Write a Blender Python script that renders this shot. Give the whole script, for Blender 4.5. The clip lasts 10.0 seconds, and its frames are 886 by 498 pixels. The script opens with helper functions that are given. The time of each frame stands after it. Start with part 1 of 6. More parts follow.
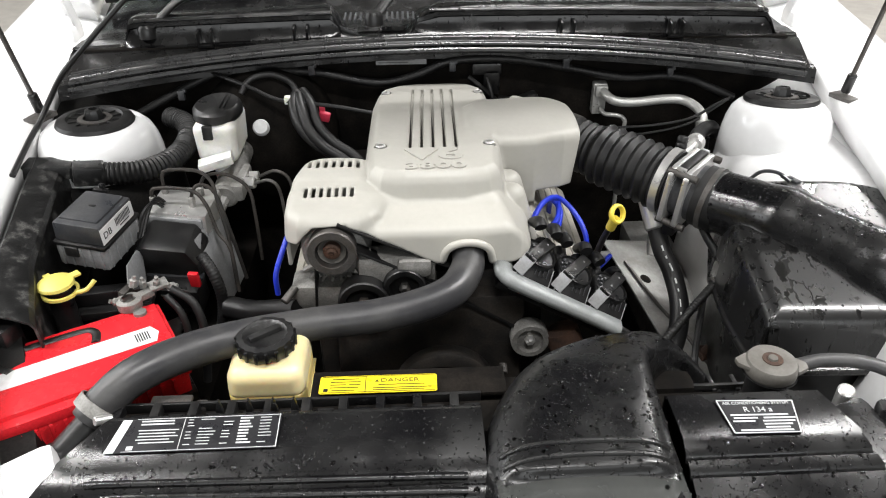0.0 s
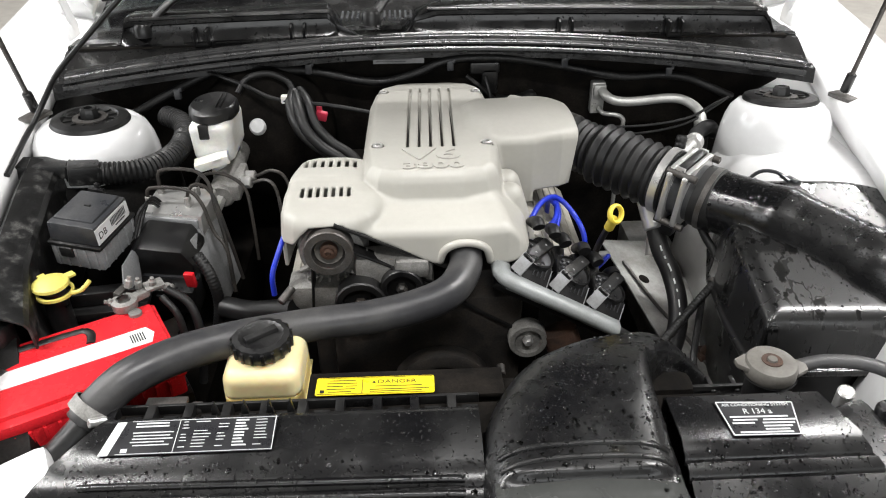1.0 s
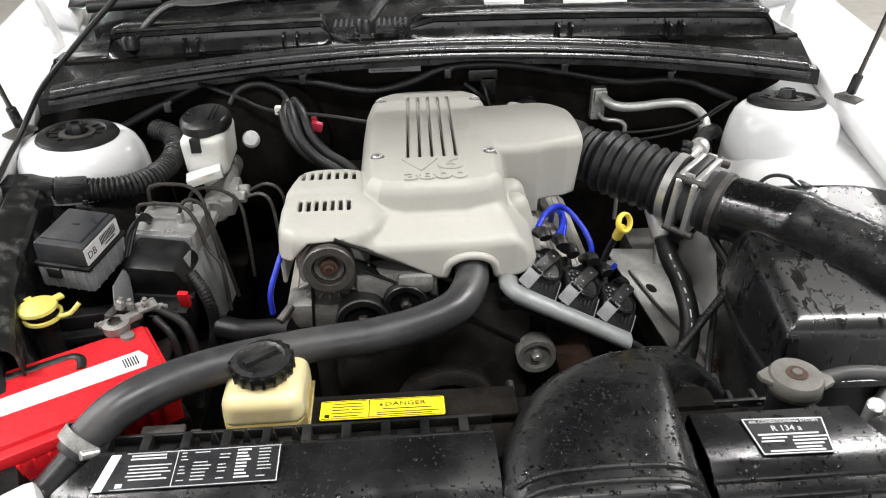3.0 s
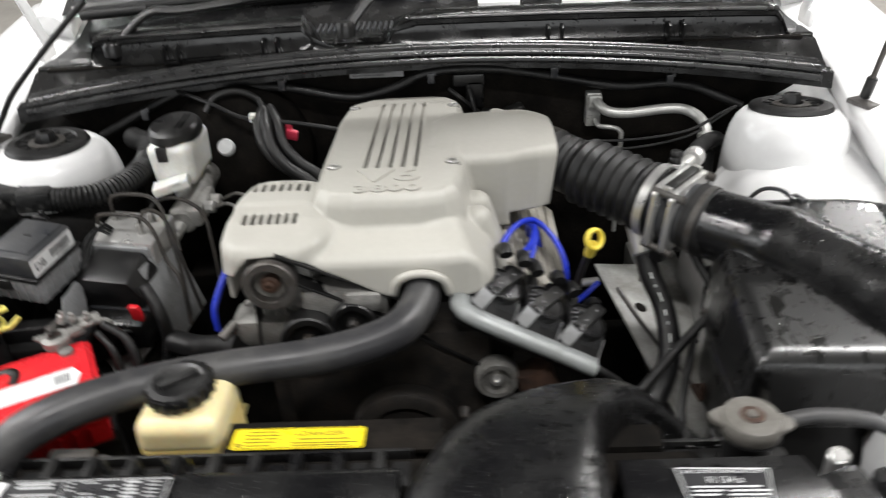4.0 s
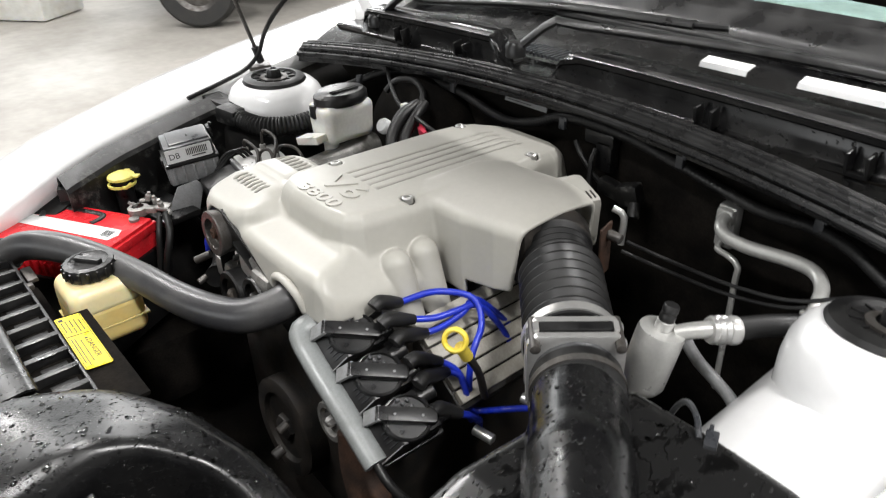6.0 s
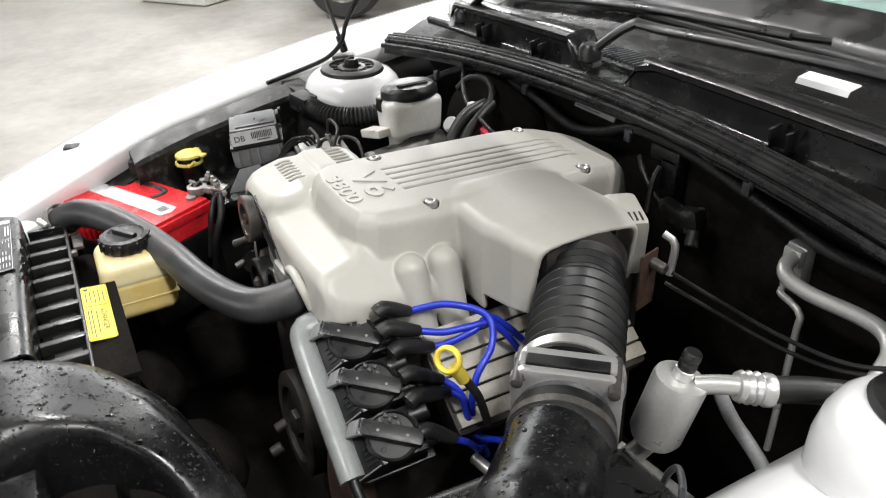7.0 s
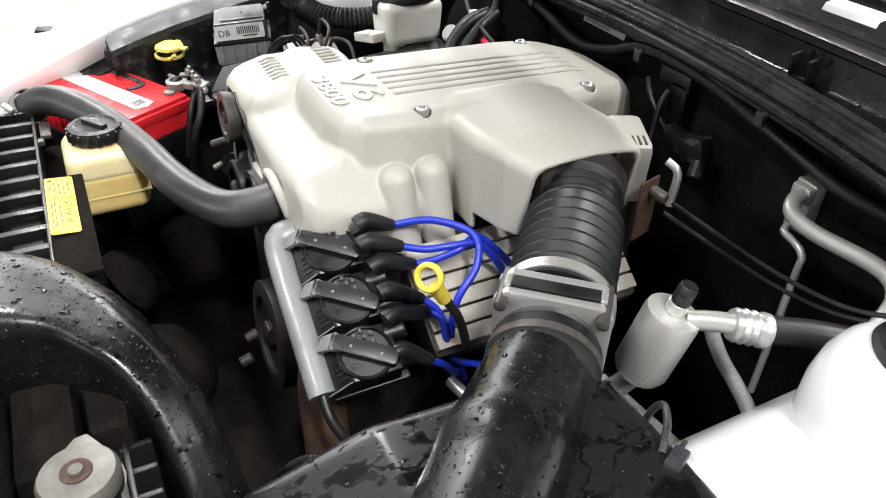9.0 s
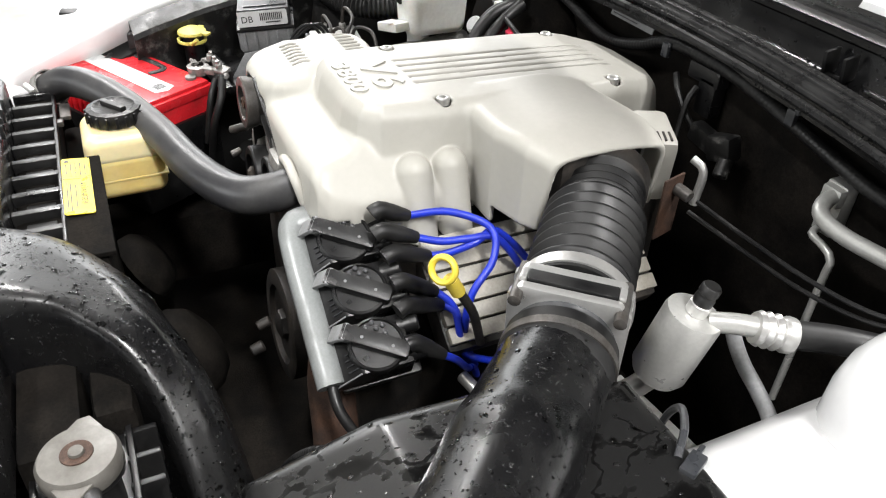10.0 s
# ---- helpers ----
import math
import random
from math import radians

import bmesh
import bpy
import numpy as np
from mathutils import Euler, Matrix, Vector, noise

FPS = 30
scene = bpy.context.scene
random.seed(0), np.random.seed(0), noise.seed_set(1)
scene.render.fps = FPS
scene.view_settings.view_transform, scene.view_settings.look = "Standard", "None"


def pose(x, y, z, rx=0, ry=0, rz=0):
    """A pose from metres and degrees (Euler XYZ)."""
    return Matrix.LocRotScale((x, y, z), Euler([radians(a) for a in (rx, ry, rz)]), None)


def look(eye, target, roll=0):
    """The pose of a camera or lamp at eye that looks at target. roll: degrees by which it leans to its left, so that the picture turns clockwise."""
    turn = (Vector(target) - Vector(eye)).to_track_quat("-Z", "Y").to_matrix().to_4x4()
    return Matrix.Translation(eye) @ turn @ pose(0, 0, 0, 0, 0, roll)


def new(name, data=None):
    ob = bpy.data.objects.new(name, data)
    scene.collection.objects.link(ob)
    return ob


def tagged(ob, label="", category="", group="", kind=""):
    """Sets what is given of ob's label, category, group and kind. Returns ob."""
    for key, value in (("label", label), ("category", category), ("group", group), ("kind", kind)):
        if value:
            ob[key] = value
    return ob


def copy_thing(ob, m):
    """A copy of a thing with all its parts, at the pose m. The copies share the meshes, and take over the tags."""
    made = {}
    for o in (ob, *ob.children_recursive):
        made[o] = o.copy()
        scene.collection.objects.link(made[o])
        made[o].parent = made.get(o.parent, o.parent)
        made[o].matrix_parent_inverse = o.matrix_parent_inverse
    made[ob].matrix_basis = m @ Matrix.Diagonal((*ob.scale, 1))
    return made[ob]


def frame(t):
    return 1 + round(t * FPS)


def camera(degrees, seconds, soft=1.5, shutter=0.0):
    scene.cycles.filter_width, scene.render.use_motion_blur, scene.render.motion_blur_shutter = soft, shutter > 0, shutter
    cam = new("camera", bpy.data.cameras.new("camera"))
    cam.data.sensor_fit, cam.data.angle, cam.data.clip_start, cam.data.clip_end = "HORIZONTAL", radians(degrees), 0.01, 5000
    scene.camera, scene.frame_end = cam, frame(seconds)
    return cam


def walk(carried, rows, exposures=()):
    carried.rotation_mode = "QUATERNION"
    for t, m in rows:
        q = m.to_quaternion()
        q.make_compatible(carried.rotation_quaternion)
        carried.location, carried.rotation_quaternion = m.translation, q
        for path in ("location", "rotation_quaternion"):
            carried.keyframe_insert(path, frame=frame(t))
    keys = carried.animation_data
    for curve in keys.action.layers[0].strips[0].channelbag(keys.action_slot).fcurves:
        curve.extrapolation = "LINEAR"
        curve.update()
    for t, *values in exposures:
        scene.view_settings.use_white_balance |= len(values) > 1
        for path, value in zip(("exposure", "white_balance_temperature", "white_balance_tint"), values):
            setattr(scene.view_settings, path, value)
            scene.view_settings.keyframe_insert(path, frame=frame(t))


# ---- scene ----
cam = camera(61.3, 10.0, 1.1, 0.5)
PATH = [
    (0, (-0.056, -0.047, 1.395), (0.013, 1.63, 0.307), -0.5),
    (0.5, (-0.057, -0.044, 1.393), (0.011, 1.63, 0.3), -0.5),
    (1, (-0.055, -0.041, 1.393), (0.019, 1.634, 0.303), -0.4),
    (1.5, (-0.056, -0.038, 1.39), (0.023, 1.644, 0.31), -0.8),
    (2, (-0.055, -0.031, 1.39), (0.036, 1.651, 0.312), -0.5),
    (3.3, (-0.077, 0.006, 1.376), (0.038, 1.697, 0.315), -1.5),
    (3.5, (-0.078, 0.014, 1.377), (0.052, 1.713, 0.33), -1.6),
    (3.7, (-0.058, 0.019, 1.374), (0.023, 1.715, 0.318), -3.0),
    (3.9, (0.016, 0.03, 1.36), (-0.018, 1.731, 0.309), -3.8),
    (4, (0.071, 0.049, 1.359), (0.007, 1.743, 0.298), -3.3),
    (4.2, (0.17, 0.039, 1.368), (-0.035, 1.713, 0.293), -0.9),
    (4.5, (0.299, 0.079, 1.381), (-0.12, 1.711, 0.303), 0.2),
    (4.7, (0.367, 0.12, 1.361), (-0.144, 1.755, 0.327), -0.7),
    (5, (0.461, 0.227, 1.341), (-0.228, 1.739, 0.229), -0.7),
    (5.2, (0.521, 0.284, 1.329), (-0.291, 1.728, 0.208), -1.3),
    (5.5, (0.623, 0.36, 1.335), (-0.509, 1.604, 0.253), -5.1),
    (5.8, (0.736, 0.422, 1.352), (-0.564, 1.493, 0.274), -5.0),
    (6, (0.752, 0.463, 1.345), (-0.598, 1.544, 0.341), -2.6),
    (6.2, (0.759, 0.485, 1.337), (-0.645, 1.52, 0.358), -3.0),
    (7.5, (0.78, 0.653, 1.309), (-0.783, 1.36, 0.281), -2.0),
    (8, (0.772, 0.643, 1.304), (-0.753, 1.374, 0.236), -1.5),
    (8.5, (0.757, 0.633, 1.291), (-0.706, 1.389, 0.156), 1.1),
    (9, (0.747, 0.63, 1.279), (-0.694, 1.395, 0.123), 1.8),
    (9.5, (0.744, 0.635, 1.276), (-0.716, 1.369, 0.122), 1.8),
    (10, (0.74, 0.639, 1.265), (-0.721, 1.354, 0.102), 2.5),
]
walk(cam, [(t, look(eye, target, roll)) for t, eye, target, roll in PATH], [(0, 0.1), (3.5, -0.05), (5, -0.2), (6, -0.08), (7.5, -0.12), (9, 0.26), (10, 0.38)])

from mathutils.bvhtree import BVHTree

# ---- light: a closed hall, area lamps added in front of the car and to the west, and unseen tube lamps overhead ----
world = bpy.data.worlds.new("world")
scene.world = world
world.use_nodes = True
world.node_tree.nodes["Background"].inputs[0].default_value = (0.9, 0.95, 1.0, 1)
world.node_tree.nodes["Background"].inputs[1].default_value = 0.25


def area_lamp(name, eye, target, sx, sy, watts, colour=(1, 1, 1)):
    data = bpy.data.lights.new(name, "AREA")
    data.shape, data.size, data.size_y, data.energy, data.color = "RECTANGLE", sx, sy, watts, colour
    ob = new(name, data)
    ob.matrix_world = look(eye, target)
    return ob


# unseen lamps inside the closed walls, standing in for light from front and west
area_lamp("added_side_light", (0.3, -5.6, 2.6), (0, 1, 1.0), 7.0, 2.4, 150, (0.97, 0.99, 1.0))
area_lamp("added_side_light", (-8.7, 2.4, 2.85), (0, 1.8, 1.6), 8.0, 2.9, 300, (0.97, 0.99, 1.0))
# unseen ceiling tubes; the last four are added for windscreen light and airbox sheen
for lx, ly, watts in ((-2.4, 0.8, 150), (2.4, 0.8, 170), (0.2, -0.9, 75), (-4.8, 0.2, 75), (-4.8, 3.6, 75), (0.6, 3.0, 130), (4.4, 5.6, 150), (4.4, 2.2, 100), (-7.4, 4.6, 150)):
    area_lamp("unseen_tube_lamp", (lx, ly, 3.9), (lx, ly, 0), 1.5, 0.22, watts, (1.0, 0.985, 0.975))


# ---- materials ----
def surface(name, base, dark=None, rough=0.5, metal=0.0, scale=30.0, mix=(0.4, 0.65), grain=0.15, bump=0.0, bump_scale=900.0,
            coat=0.0, rough_span=0.12, stretch=(1, 1, 1), drops=0.0, drop_scale=160.0, sss=0.0, spec=0.5, cracks=0.0):
    m = bpy.data.materials.new(name)
    m.use_nodes = True
    t, n = m.node_tree, m.node_tree.nodes
    b = n["Principled BSDF"]
    b.inputs["Roughness"].default_value, b.inputs["Metallic"].default_value = rough, metal
    b.inputs["Specular IOR Level"].default_value = spec
    if coat:
        b.inputs["Coat Weight"].default_value, b.inputs["Coat Roughness"].default_value = coat, 0.05
    if sss:
        b.inputs["Subsurface Weight"].default_value = sss
        b.inputs["Subsurface Radius"].default_value = (0.03, 0.02, 0.008)
        b.inputs["Subsurface Scale"].default_value = 0.6
    co = n.new("ShaderNodeTexCoord")
    mp = n.new("ShaderNodeMapping")
    mp.inputs["Scale"].default_value = stretch
    t.links.new(co.outputs["Object"], mp.inputs["Vector"])

    def noise_node(s, detail=4.0, rough_=0.6):
        q = n.new("ShaderNodeTexNoise")
        q.inputs["Scale"].default_value, q.inputs["Detail"].default_value, q.inputs["Roughness"].default_value = s, detail, rough_
        t.links.new(mp.outputs["Vector"], q.inputs["Vector"])
        return q

    big, fine = noise_node(scale, 5.0), noise_node(scale * 14, 3.0)
    ramp = n.new("ShaderNodeMapRange")
    ramp.inputs["From Min"].default_value, ramp.inputs["From Max"].default_value = mix
    t.links.new(big.outputs["Fac"], ramp.inputs["Value"])
    two = n.new("ShaderNodeMix")
    two.data_type = "RGBA"
    two.inputs["A"].default_value = (*base, 1)
    two.inputs["B"].default_value = (*(dark or [c * 0.8 for c in base]), 1)
    t.links.new(ramp.outputs["Result"], two.inputs["Factor"])
    if cracks:
        bend = n.new("ShaderNodeMix")
        bend.data_type = "RGBA"
        bend.blend_type = "LINEAR_LIGHT"
        bend.inputs["Factor"].default_value = 0.035
        t.links.new(mp.outputs["Vector"], bend.inputs["A"])
        t.links.new(noise_node(18, 3.0).outputs["Color"], bend.inputs["B"])
        cell = n.new("ShaderNodeTexVoronoi")
        cell.feature = "DISTANCE_TO_EDGE"
        cell.inputs["Scale"].default_value = cracks
        t.links.new(bend.outputs["Result"], cell.inputs["Vector"])
        line = n.new("ShaderNodeMapRange")
        line.inputs["From Min"].default_value, line.inputs["From Max"].default_value = 0.030, 0.012
        t.links.new(cell.outputs["Distance"], line.inputs["Value"])
        top_ = n.new("ShaderNodeMath")
        top_.operation = "MAXIMUM"
        some = n.new("ShaderNodeMapRange")
        some.inputs["From Min"].default_value, some.inputs["From Max"].default_value = 0.50, 0.56
        t.links.new(noise_node(9, 2.0).outputs["Fac"], some.inputs["Value"])
        both = n.new("ShaderNodeMath")
        both.operation = "MULTIPLY"
        t.links.new(line.outputs["Result"], both.inputs[0])
        t.links.new(some.outputs["Result"], both.inputs[1])
        t.links.new(both.outputs["Value"], top_.inputs[0])
        t.links.new(ramp.outputs["Result"], top_.inputs[1])
        t.links.new(top_.outputs["Value"], two.inputs["Factor"])
    val = n.new("ShaderNodeMapRange")
    val.inputs["From Min"].default_value, val.inputs["From Max"].default_value = 0.3, 0.7
    val.inputs["To Min"].default_value, val.inputs["To Max"].default_value = 1 - grain, 1 + grain
    t.links.new(fine.outputs["Fac"], val.inputs["Value"])
    hsv = n.new("ShaderNodeHueSaturation")
    t.links.new(two.outputs["Result"], hsv.inputs["Color"])
    t.links.new(val.outputs["Result"], hsv.inputs["Value"])
    t.links.new(hsv.outputs["Color"], b.inputs["Base Color"])
    rr = n.new("ShaderNodeMapRange")
    rr.inputs["From Min"].default_value, rr.inputs["From Max"].default_value = 0.35, 0.65
    rr.inputs["To Min"].default_value, rr.inputs["To Max"].default_value = max(0.03, rough - rough_span), min(1, rough + rough_span)
    t.links.new(big.outputs["Fac"], rr.inputs["Value"])
    t.links.new(rr.outputs["Result"], b.inputs["Roughness"])
    if cracks:
        gloss = n.new("ShaderNodeMapRange")
        gloss.inputs["To Min"].default_value, gloss.inputs["To Max"].default_value = rough + 0.12, 0.10
        t.links.new(top_.outputs["Value"], gloss.inputs["Value"])
        t.links.new(gloss.outputs["Result"], b.inputs["Roughness"])
        rr = gloss
    last = None
    if bump:
        bn = n.new("ShaderNodeBump")
        bn.inputs["Strength"].default_value, bn.inputs["Distance"].default_value = bump, 0.001
        t.links.new(noise_node(bump_scale, 2.0).outputs["Fac"], bn.inputs["Height"])
        t.links.new(bn.outputs["Normal"], b.inputs["Normal"])
        last = bn
    if drops:
        vo = n.new("ShaderNodeTexVoronoi")
        vo.inputs["Scale"].default_value = drop_scale
        warp = n.new("ShaderNodeMix")
        warp.data_type = "RGBA"
        warp.blend_type = "LINEAR_LIGHT"
        warp.inputs["Factor"].default_value = 0.006
        t.links.new(mp.outputs["Vector"], warp.inputs["A"])
        t.links.new(noise_node(drop_scale * 0.8, 2.0).outputs["Color"], warp.inputs["B"])
        t.links.new(warp.outputs["Result"], vo.inputs["Vector"])
        hump = n.new("ShaderNodeMapRange")
        hump.interpolation_type = "SMOOTHSTEP"
        hump.inputs["From Min"].default_value, hump.inputs["From Max"].default_value = 0.36, 0.12
        t.links.new(vo.outputs["Distance"], hump.inputs["Value"])
        sep = n.new("ShaderNodeSeparateColor")
        t.links.new(vo.outputs["Color"], sep.inputs["Color"])
        pick = n.new("ShaderNodeMath")
        pick.operation = "GREATER_THAN"
        pick.inputs[1].default_value = 1 - drops
        t.links.new(sep.outputs["Red"], pick.inputs[0])
        mul = n.new("ShaderNodeMath")
        mul.operation = "MULTIPLY"
        t.links.new(hump.outputs["Result"], mul.inputs[0])
        t.links.new(pick.outputs["Value"], mul.inputs[1])
        db = n.new("ShaderNodeBump")
        db.inputs["Strength"].default_value, db.inputs["Distance"].default_value = 0.9, 0.0016
        t.links.new(mul.outputs["Value"], db.inputs["Height"])
        if last:
            t.links.new(last.outputs["Normal"], db.inputs["Normal"])
        t.links.new(db.outputs["Normal"], b.inputs["Normal"])
        wet = n.new("ShaderNodeMix")
        t.links.new(mul.outputs["Value"], wet.inputs["Factor"])
        t.links.new(rr.outputs["Result"], wet.inputs["A"])
        wet.inputs["B"].default_value = 0.06
        t.links.new(wet.outputs["Result"], b.inputs["Roughness"])
    return m


M = {
    "cream": surface("cream_plastic", (0.405, 0.395, 0.36), (0.38, 0.37, 0.335), 0.36, scale=9, grain=0.02, rough_span=0.04, spec=0.36),
    "white": surface("white_paint", (0.80, 0.80, 0.80), (0.76, 0.76, 0.76), 0.22, scale=5, grain=0.02, coat=0.6, rough_span=0.04),
    "grimy_white": surface("grimy_white_paint", (0.34, 0.34, 0.325), (0.20, 0.195, 0.18), 0.5, scale=14, grain=0.1),
    "black": surface("satin_black_plastic", (0.0055, 0.0055, 0.006), (0.013, 0.0128, 0.0125), 0.36, scale=18, grain=0.3, bump=0.12),
    "wet": surface("wet_black_plastic", (0.005, 0.005, 0.0055), (0.009, 0.009, 0.009), 0.27, scale=12, grain=0.2, drops=0.40, drop_scale=240, bump=0.10, bump_scale=700, spec=0.5),
    "stained": surface("water_stained_black_plastic", (0.010, 0.010, 0.010), (0.004, 0.004, 0.004), 0.16, scale=26, mix=(0.56, 0.62), grain=0.2, drops=0.16, drop_scale=130, stretch=(1.7, 1.1, 0.42), rough_span=0.10, cracks=18, spec=0.6),
    "matt": surface("matt_black_insulation_and_shade", (0.0050, 0.0046, 0.0042), (0.013, 0.0112, 0.0095), 0.85, scale=20, grain=0.3, bump=0.3, bump_scale=500, spec=0.05),
    "rubber": surface("black_rubber", (0.006, 0.006, 0.0063), (0.011, 0.0108, 0.0105), 0.47, scale=22, grain=0.2, bump=0.08, spec=0.38),
    "hose": surface("worn_grey_rubber", (0.028, 0.028, 0.030), (0.048, 0.047, 0.046), 0.40, scale=16, grain=0.12, bump=0.1),
    "alu": surface("bare_aluminium", (0.70, 0.695, 0.68), (0.55, 0.545, 0.53), 0.32, 0.75, scale=14, grain=0.035, rough_span=0.06),
    "alu_dull": surface("dull_white_aluminium", (0.56, 0.56, 0.54), (0.46, 0.46, 0.44), 0.34, 0.5, scale=18, grain=0.05, rough_span=0.08),
    "cast": surface("cast_aluminium", (0.30, 0.295, 0.28), (0.17, 0.165, 0.155), 0.5, 0.4, scale=30, grain=0.2, bump=0.3, bump_scale=600),
    "steel": surface("dark_steel", (0.12, 0.115, 0.11), (0.07, 0.062, 0.055), 0.45, 0.6, scale=35, grain=0.2),
    # grimy engine iron; also colours the shaded bottoms of grooves, slots and recesses
    "iron": surface("grimy_iron_and_recess_shade", (0.020, 0.019, 0.018), (0.04, 0.033, 0.027), 0.6, 0.3, scale=28, grain=0.3, bump=0.3, bump_scale=400),
    "rust": surface("rusty_steel", (0.075, 0.040, 0.026), (0.040, 0.025, 0.019), 0.7, 0.3, scale=40, grain=0.3, bump=0.3),
    "red": surface("red_plastic", (0.62, 0.018, 0.026), (0.46, 0.020, 0.024), 0.26, scale=26, mix=(0.5, 0.75), grain=0.10, rough_span=0.05),
    "pink": surface("pink_red_plastic", (0.72, 0.05, 0.10), None, 0.4, scale=30, grain=0.05),
    "yellow": surface("yellow_plastic", (0.80, 0.62, 0.06), (0.72, 0.56, 0.08), 0.4, scale=30, grain=0.05),
    "pale_yellow": surface("faded_yellow_plastic", (0.74, 0.66, 0.16), (0.62, 0.54, 0.12), 0.45, scale=30, grain=0.08),
    "tank": surface("aged_translucent_plastic", (0.74, 0.58, 0.24), (0.66, 0.47, 0.15), 0.38, scale=8, grain=0.04, sss=0.35, rough_span=0.05),
    "tank_pale": surface("pale_translucent_plastic", (0.80, 0.70, 0.42), (0.74, 0.62, 0.33), 0.36, scale=8, grain=0.04, sss=0.35, rough_span=0.05),
    "milk": surface("milky_white_plastic", (0.72, 0.72, 0.69), (0.62, 0.61, 0.57), 0.42, scale=14, grain=0.05, sss=0.2),
    "blue": surface("blue_silicone", (0.012, 0.035, 0.50), (0.010, 0.025, 0.36), 0.38, scale=40, grain=0.08),
    # dusty grey plastic; also the pale glint on the coil grips
    "grey": surface("grey_plastic_dust_and_glint", (0.24, 0.245, 0.25), (0.17, 0.17, 0.17), 0.5, scale=20, grain=0.12),
    "dkgrey": surface("dark_grey_plastic", (0.030, 0.032, 0.036), (0.05, 0.05, 0.052), 0.36, scale=22, grain=0.2),
    "rail": surface("grey_painted_tube", (0.21, 0.222, 0.22), (0.16, 0.168, 0.165), 0.42, 0.15, scale=30, grain=0.08),
    "cowl": surface("wet_black_cowl_plastic", (0.004, 0.004, 0.0043), (0.008, 0.008, 0.008), 0.22, scale=16, grain=0.2, drops=0.22, drop_scale=170, bump=0.05, spec=0.40),
    "seal": surface("wet_seal_rubber", (0.010, 0.010, 0.0105), (0.016, 0.016, 0.016), 0.30, scale=40, grain=0.2, bump=0.1, rough_span=0.08),
    "dusty": surface("dusty_black_plastic", (0.0045, 0.0045, 0.0045), (0.07, 0.069, 0.065), 0.5, scale=40, mix=(0.53, 0.68), grain=0.6, bump=0.25, bump_scale=300),
    # near-black colour that carries the shade of the left wing and tower base
    "loom": surface("shade_dark_metal", (0.004, 0.004, 0.004), (0.012, 0.011, 0.010), 0.7, scale=20, grain=0.4, bump=0.3, bump_scale=300, spec=0.2),
    "captin": surface("dull_plated_metal", (0.135, 0.128, 0.116), (0.09, 0.084, 0.073), 0.5, 0.1, scale=24, grain=0.08),
    "insert": surface("smooth_grey_plastic", (0.058, 0.060, 0.057), (0.045, 0.047, 0.045), 0.22, scale=10, grain=0.05),
    "ribbed": surface("pale_grimy_casting", (0.40, 0.38, 0.335), (0.30, 0.28, 0.235), 0.5, 0.0, scale=22, grain=0.1),
    "paper": surface("white_label", (0.74, 0.75, 0.75), None, 0.4, scale=40, grain=0.03),
    "ink": surface("black_label_foil", (0.016, 0.016, 0.018), None, 0.36, scale=40, grain=0.1),
    "sign": surface("yellow_label_foil", (0.82, 0.66, 0.02), (0.78, 0.60, 0.02), 0.35, scale=30, grain=0.03),
    "silver": surface("silver_print", (0.62, 0.63, 0.63), None, 0.35, scale=50, grain=0.04),
    "concrete": surface("concrete_floor", (0.37, 0.35, 0.32), (0.28, 0.265, 0.24), 0.55, scale=0.9, mix=(0.35, 0.7), grain=0.08, bump=0.2, bump_scale=60, rough_span=0.2),
    "wall": surface("painted_wall", (0.42, 0.42, 0.41), (0.36, 0.36, 0.355), 0.8, scale=1.2, grain=0.04),
    "tyre": surface("tyre_rubber", (0.022, 0.022, 0.022), (0.04, 0.038, 0.035), 0.75, scale=12, grain=0.2),
}
glass = bpy.data.materials.new("tinted_glass")
glass.use_nodes = True
gb = glass.node_tree.nodes["Principled BSDF"]
gb.inputs["Base Color"].default_value = (0.55, 0.72, 0.67, 1)
gb.inputs["Roughness"].default_value, gb.inputs["Transmission Weight"].default_value, gb.inputs["IOR"].default_value = 0.03, 1.0, 1.45
M["glass"] = glass
water = bpy.data.materials.new("water")
water.use_nodes = True
wb = water.node_tree.nodes["Principled BSDF"]
wb.inputs["Roughness"].default_value, wb.inputs["Transmission Weight"].default_value, wb.inputs["IOR"].default_value = 0.02, 1.0, 1.33
M["water"] = water


# ---- building helpers ----
def thing(name, label, category, at=(0, 0, 0), group="", kind=""):
    ob = new(name)
    ob.location = at
    ob.empty_display_size = 0.02
    return tagged(ob, label, category, group, kind)


def link_mesh(name, bm, material, smooth=40):
    if isinstance(bm, bmesh.types.BMesh):
        me = bpy.data.meshes.new(name)
        bm.to_mesh(me)
        bm.free()
    else:
        me = bm
    me.materials.append(M[material] if isinstance(material, str) else material)
    for p in me.polygons:
        p.use_smooth = smooth > 0
    if 0 < smooth < 180:
        me.set_sharp_from_angle(angle=radians(smooth))
    return new(name, me)


def part(name, bm, material, parent, label="", smooth=40):
    """One mesh under a thing or under a part; its vertices are given in the hall's own metres."""
    ob = link_mesh(name, bm, material, smooth)
    ob.parent = parent
    if parent.type == "EMPTY":
        ob.matrix_parent_inverse = Matrix.Translation(-parent.location)
    return tagged(ob, label)


def solo(name, bm, material, label, category, group="", kind="", smooth=40):
    return tagged(link_mesh(name, bm, material, smooth), label, category, group, kind)


def joined(*bms):
    out = bmesh.new()
    for b in bms:
        me = bpy.data.meshes.new("tmp")
        b.to_mesh(me)
        b.free()
        out.from_mesh(me)
        bpy.data.meshes.remove(me)
    return out


